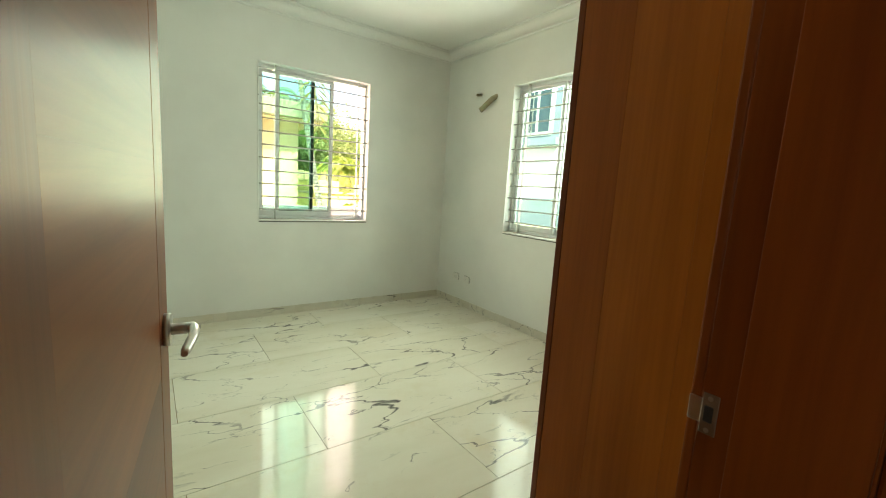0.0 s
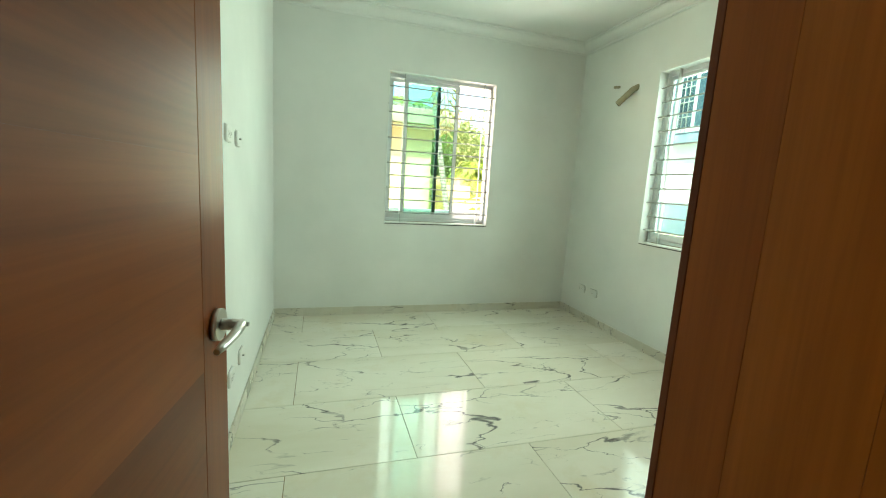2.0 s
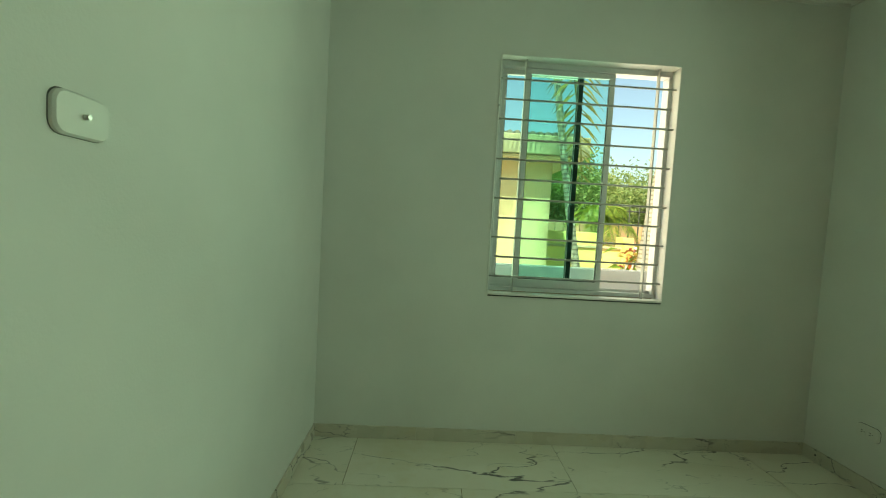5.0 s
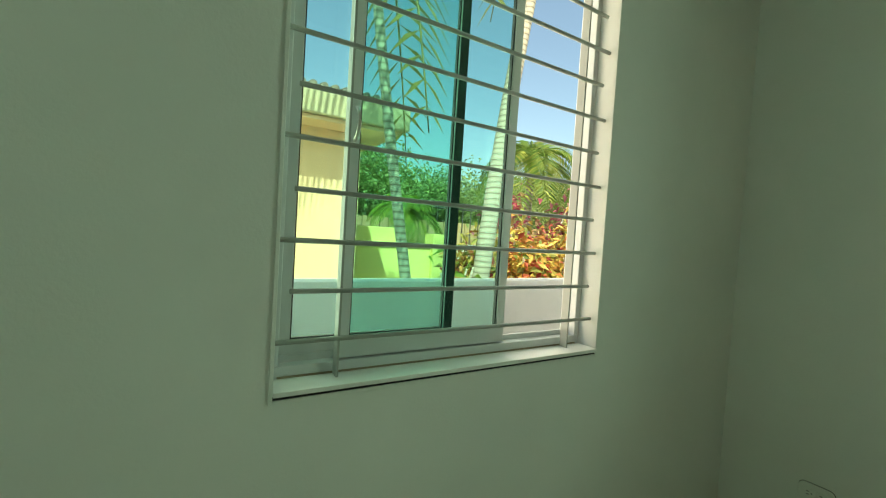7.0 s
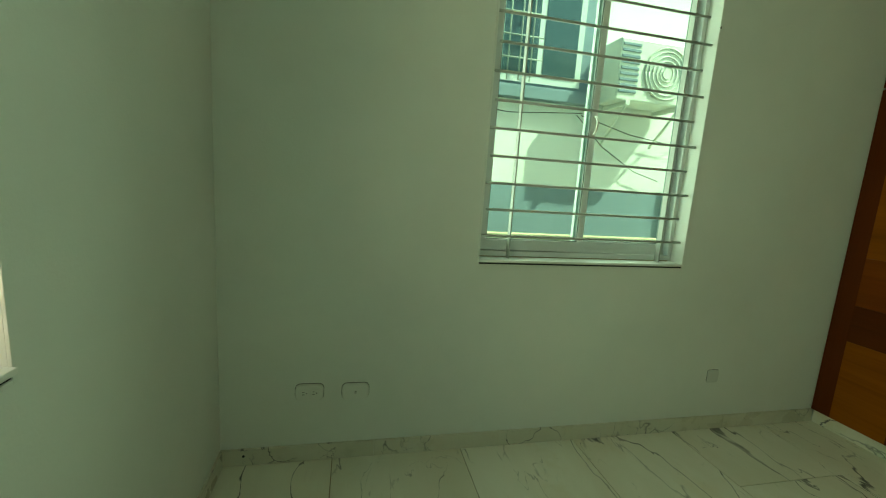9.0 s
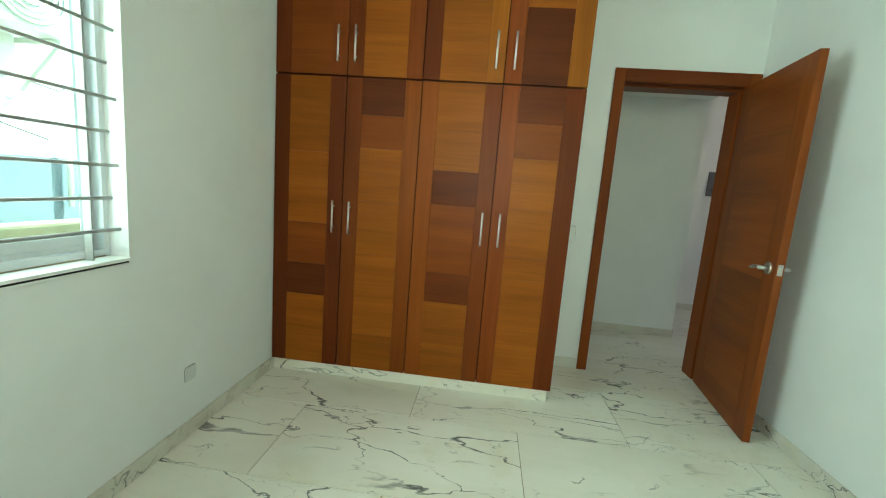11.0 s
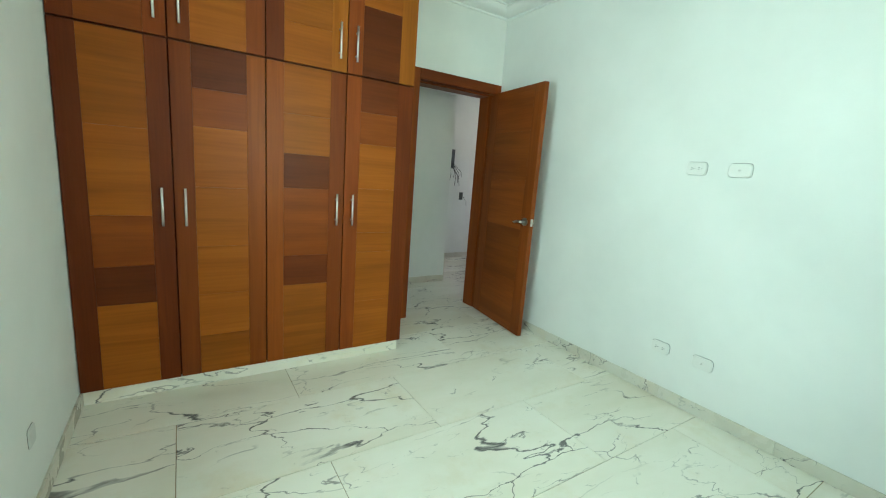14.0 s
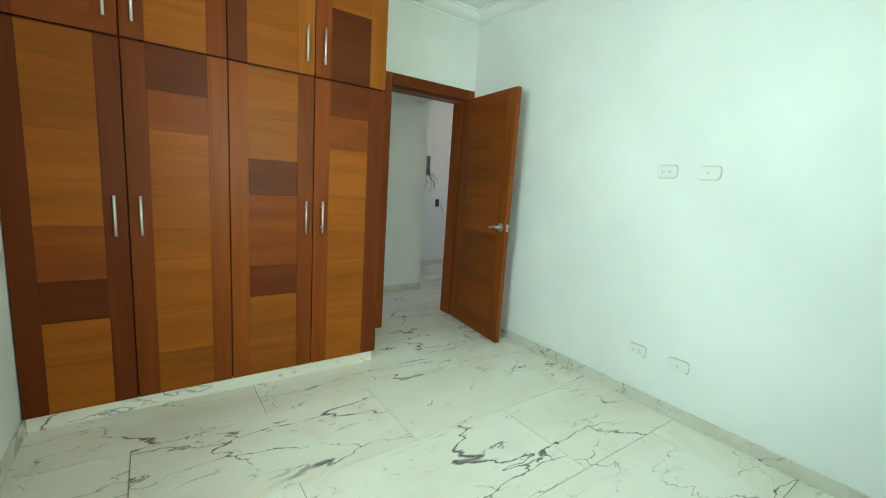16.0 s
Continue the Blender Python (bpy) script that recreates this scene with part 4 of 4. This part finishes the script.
for n_, (x_, y_, w_, h_, m_) in enumerate(((3.62, 6.75, 0.18, 1.55, M_CROTON), (3.55, 6.1, 0.35, 1.6, M_CROTON), (4.05, 6.1, 0.5, 1.65, M_CROTON), (4.6, 6.2, 0.55, 1.7, M_CROTON), (3.95, 6.6, 0.5, 1.98, M_CROTON_R), (4.75, 6.8, 0.6, 2.05, M_CROTON_R), (5.3, 6.2, 0.55, 1.6, M_CROTON))):
    shrub((x_, y_, GZ), w_, h_, 3900, m_, 20 + n_, "croton shrub with dark red leaves" if m_ is M_CROTON_R else "croton shrub with yellow, orange and green leaves")
shrub((2.75, 5.75, GZ), 0.25, 1.35, 200, M_FROND, 41, "low green leafy shrub by the boundary wall", 0.22, 0.02)


def tree(at, high, wide, leaves, seed):
    rng = np.random.default_rng(seed)
    t = thing("broadleaf_tree", at, "leafy green garden tree seen beyond the fence", "tree", "distant trees")
    a = Vector(at)
    fork = a + Vector((rng.uniform(-0.2, 0.2), 0, high * 0.4))
    part("trunk", tube([a, a.lerp(fork, 0.5) + Vector((0.06, 0, 0)), fork], [0.16, 0.13, 0.11], 10), M_BARK, t)
    c = []
    for k in range(14):
        az = rng.uniform(0, 6.28)
        end = fork + Vector((math.cos(az) * wide * rng.uniform(0.3, 1), math.sin(az) * wide * rng.uniform(0.3, 1), high * rng.uniform(0.0, 0.58)))
        part("limb", tube([fork, fork.lerp(end, 0.5) + Vector((0, 0, 0.15)), end], [0.07, 0.045, 0.015], 6), M_BARK, t)
        g = rng.normal(size=(leaves // 14, 3)) * np.array([wide * 0.27, wide * 0.27, high * 0.1]) + np.array(end)
        c.append(g)
    child_mesh("crown", leaves_mesh("crown", np.concatenate(c), 0.14, 0.034, M_TREE, rng), t, "stuff")


for n_, (x_, y_, h_, w_) in enumerate(((3.2, 13.6, 3.6, 1.5), (5.6, 14.4, 4.2, 1.7), (8.2, 13.8, 3.7, 1.6), (11.0, 15.0, 4.3, 1.9), (7.0, 17.5, 4.4, 2.2), (3.6, 17.0, 4.0, 2.0), (14.5, 15.5, 4.4, 2.2), (10.0, 10.5, 3.4, 1.3))):
    tree((x_, y_, GZ), h_ * 0.84, w_, 10500, 60 + n_)


# ---- skirting and floor tiles ----
def skirting(parent_name, runs):
    holder = thing(parent_name, runs[0][0] + (0,), "low skirting of cream marble-look tile with dark veins", "baseboard", kind="structure")
    for (xa, ya), (xb, yb), (ox, oy) in runs:
        n = max(1, round(math.hypot(xb - xa, yb - ya) / 0.6))
        for k in range(n):
            px, py = xa + (xb - xa) * k / n, ya + (yb - ya) * k / n
            qx, qy = xa + (xb - xa) * (k + 1) / n, ya + (yb - ya) * (k + 1) / n
            gx, gy = (0.0006, 0) if ya == yb else (0, 0.0006)
            part("skirting_tile", box(min(px, qx, px + ox) + gx, max(px, qx, px + ox) - gx, min(py, qy, py + oy) + gy, max(py, qy, py + oy) - gy, 0.0, 0.077, 0.0015, seg=1), M_SKIRT_SHADED, holder)
    return holder


B = 0.011
BASE = skirting("baseboard", [
    ((B, YF), (XR - B, YF), (0, -B)),
    ((0, 0.023), (0, YF), (B, 0)),
    ((XR, WF - 0.01), (XR, YF), (-B, 0)),
    ((0.96, 0), (EDGES[0] - 0.017, 0), (0, B)),
])
part("cable_hole", rod((XR - B - 0.0012, 3.745, 0.046), (XR - B + 0.001, 3.745, 0.046), 0.006, 8), M_HOLE, BASE, "small dark hole in the skirting")
skirting("baseboard_hall", [
    ((-0.17, -1.03), (2.45, -1.03), (0, B)),
    ((-0.17, -2.24), (-0.17, -1.03), (-B, 0)),
    ((-3.0, -2.25), (-0.182, -2.25), (0, B)),
])


def tiles():
    """Tiles of 1.2 by 0.6 m in half bond; whole tiles share one mesh."""
    shared = {}
    g = 0.0016
    for r in range(-7, 5):
        y0, y1 = max(1.575 + 0.6 * r, -2.25), min(1.575 + 0.6 * (r + 1), YF)
        if y1 - y0 < 0.01:
            continue
        for c in range(-4, 3):
            x0 = 0.872 + 1.2 * c + (0.6 if r % 2 else 0)
            x1 = min(x0 + 1.2, XR)
            x0 = max(x0, -3.0)
            if x1 - x0 < 0.01 or (y1 < -1.03 and x0 > -0.17) or (y0 < -0.2 and x0 > 2.45):
                continue
            w, d = round(x1 - x0 - 2 * g, 4), round(y1 - y0 - 2 * g, 4)
            if (w, d) not in shared:
                shared[w, d] = mesh_of("tile", box(-w / 2, w / 2, -d / 2, d / 2, -0.009, 0.0, 0.0008, seg=1), M_TILE)[0]
            ob = new("tile", shared[w, d])
            ob.parent = floor
            ob.location = Vector(((x0 + x1) / 2, (y0 + y1) / 2, -0.0045)) - ORG[floor]


tiles()
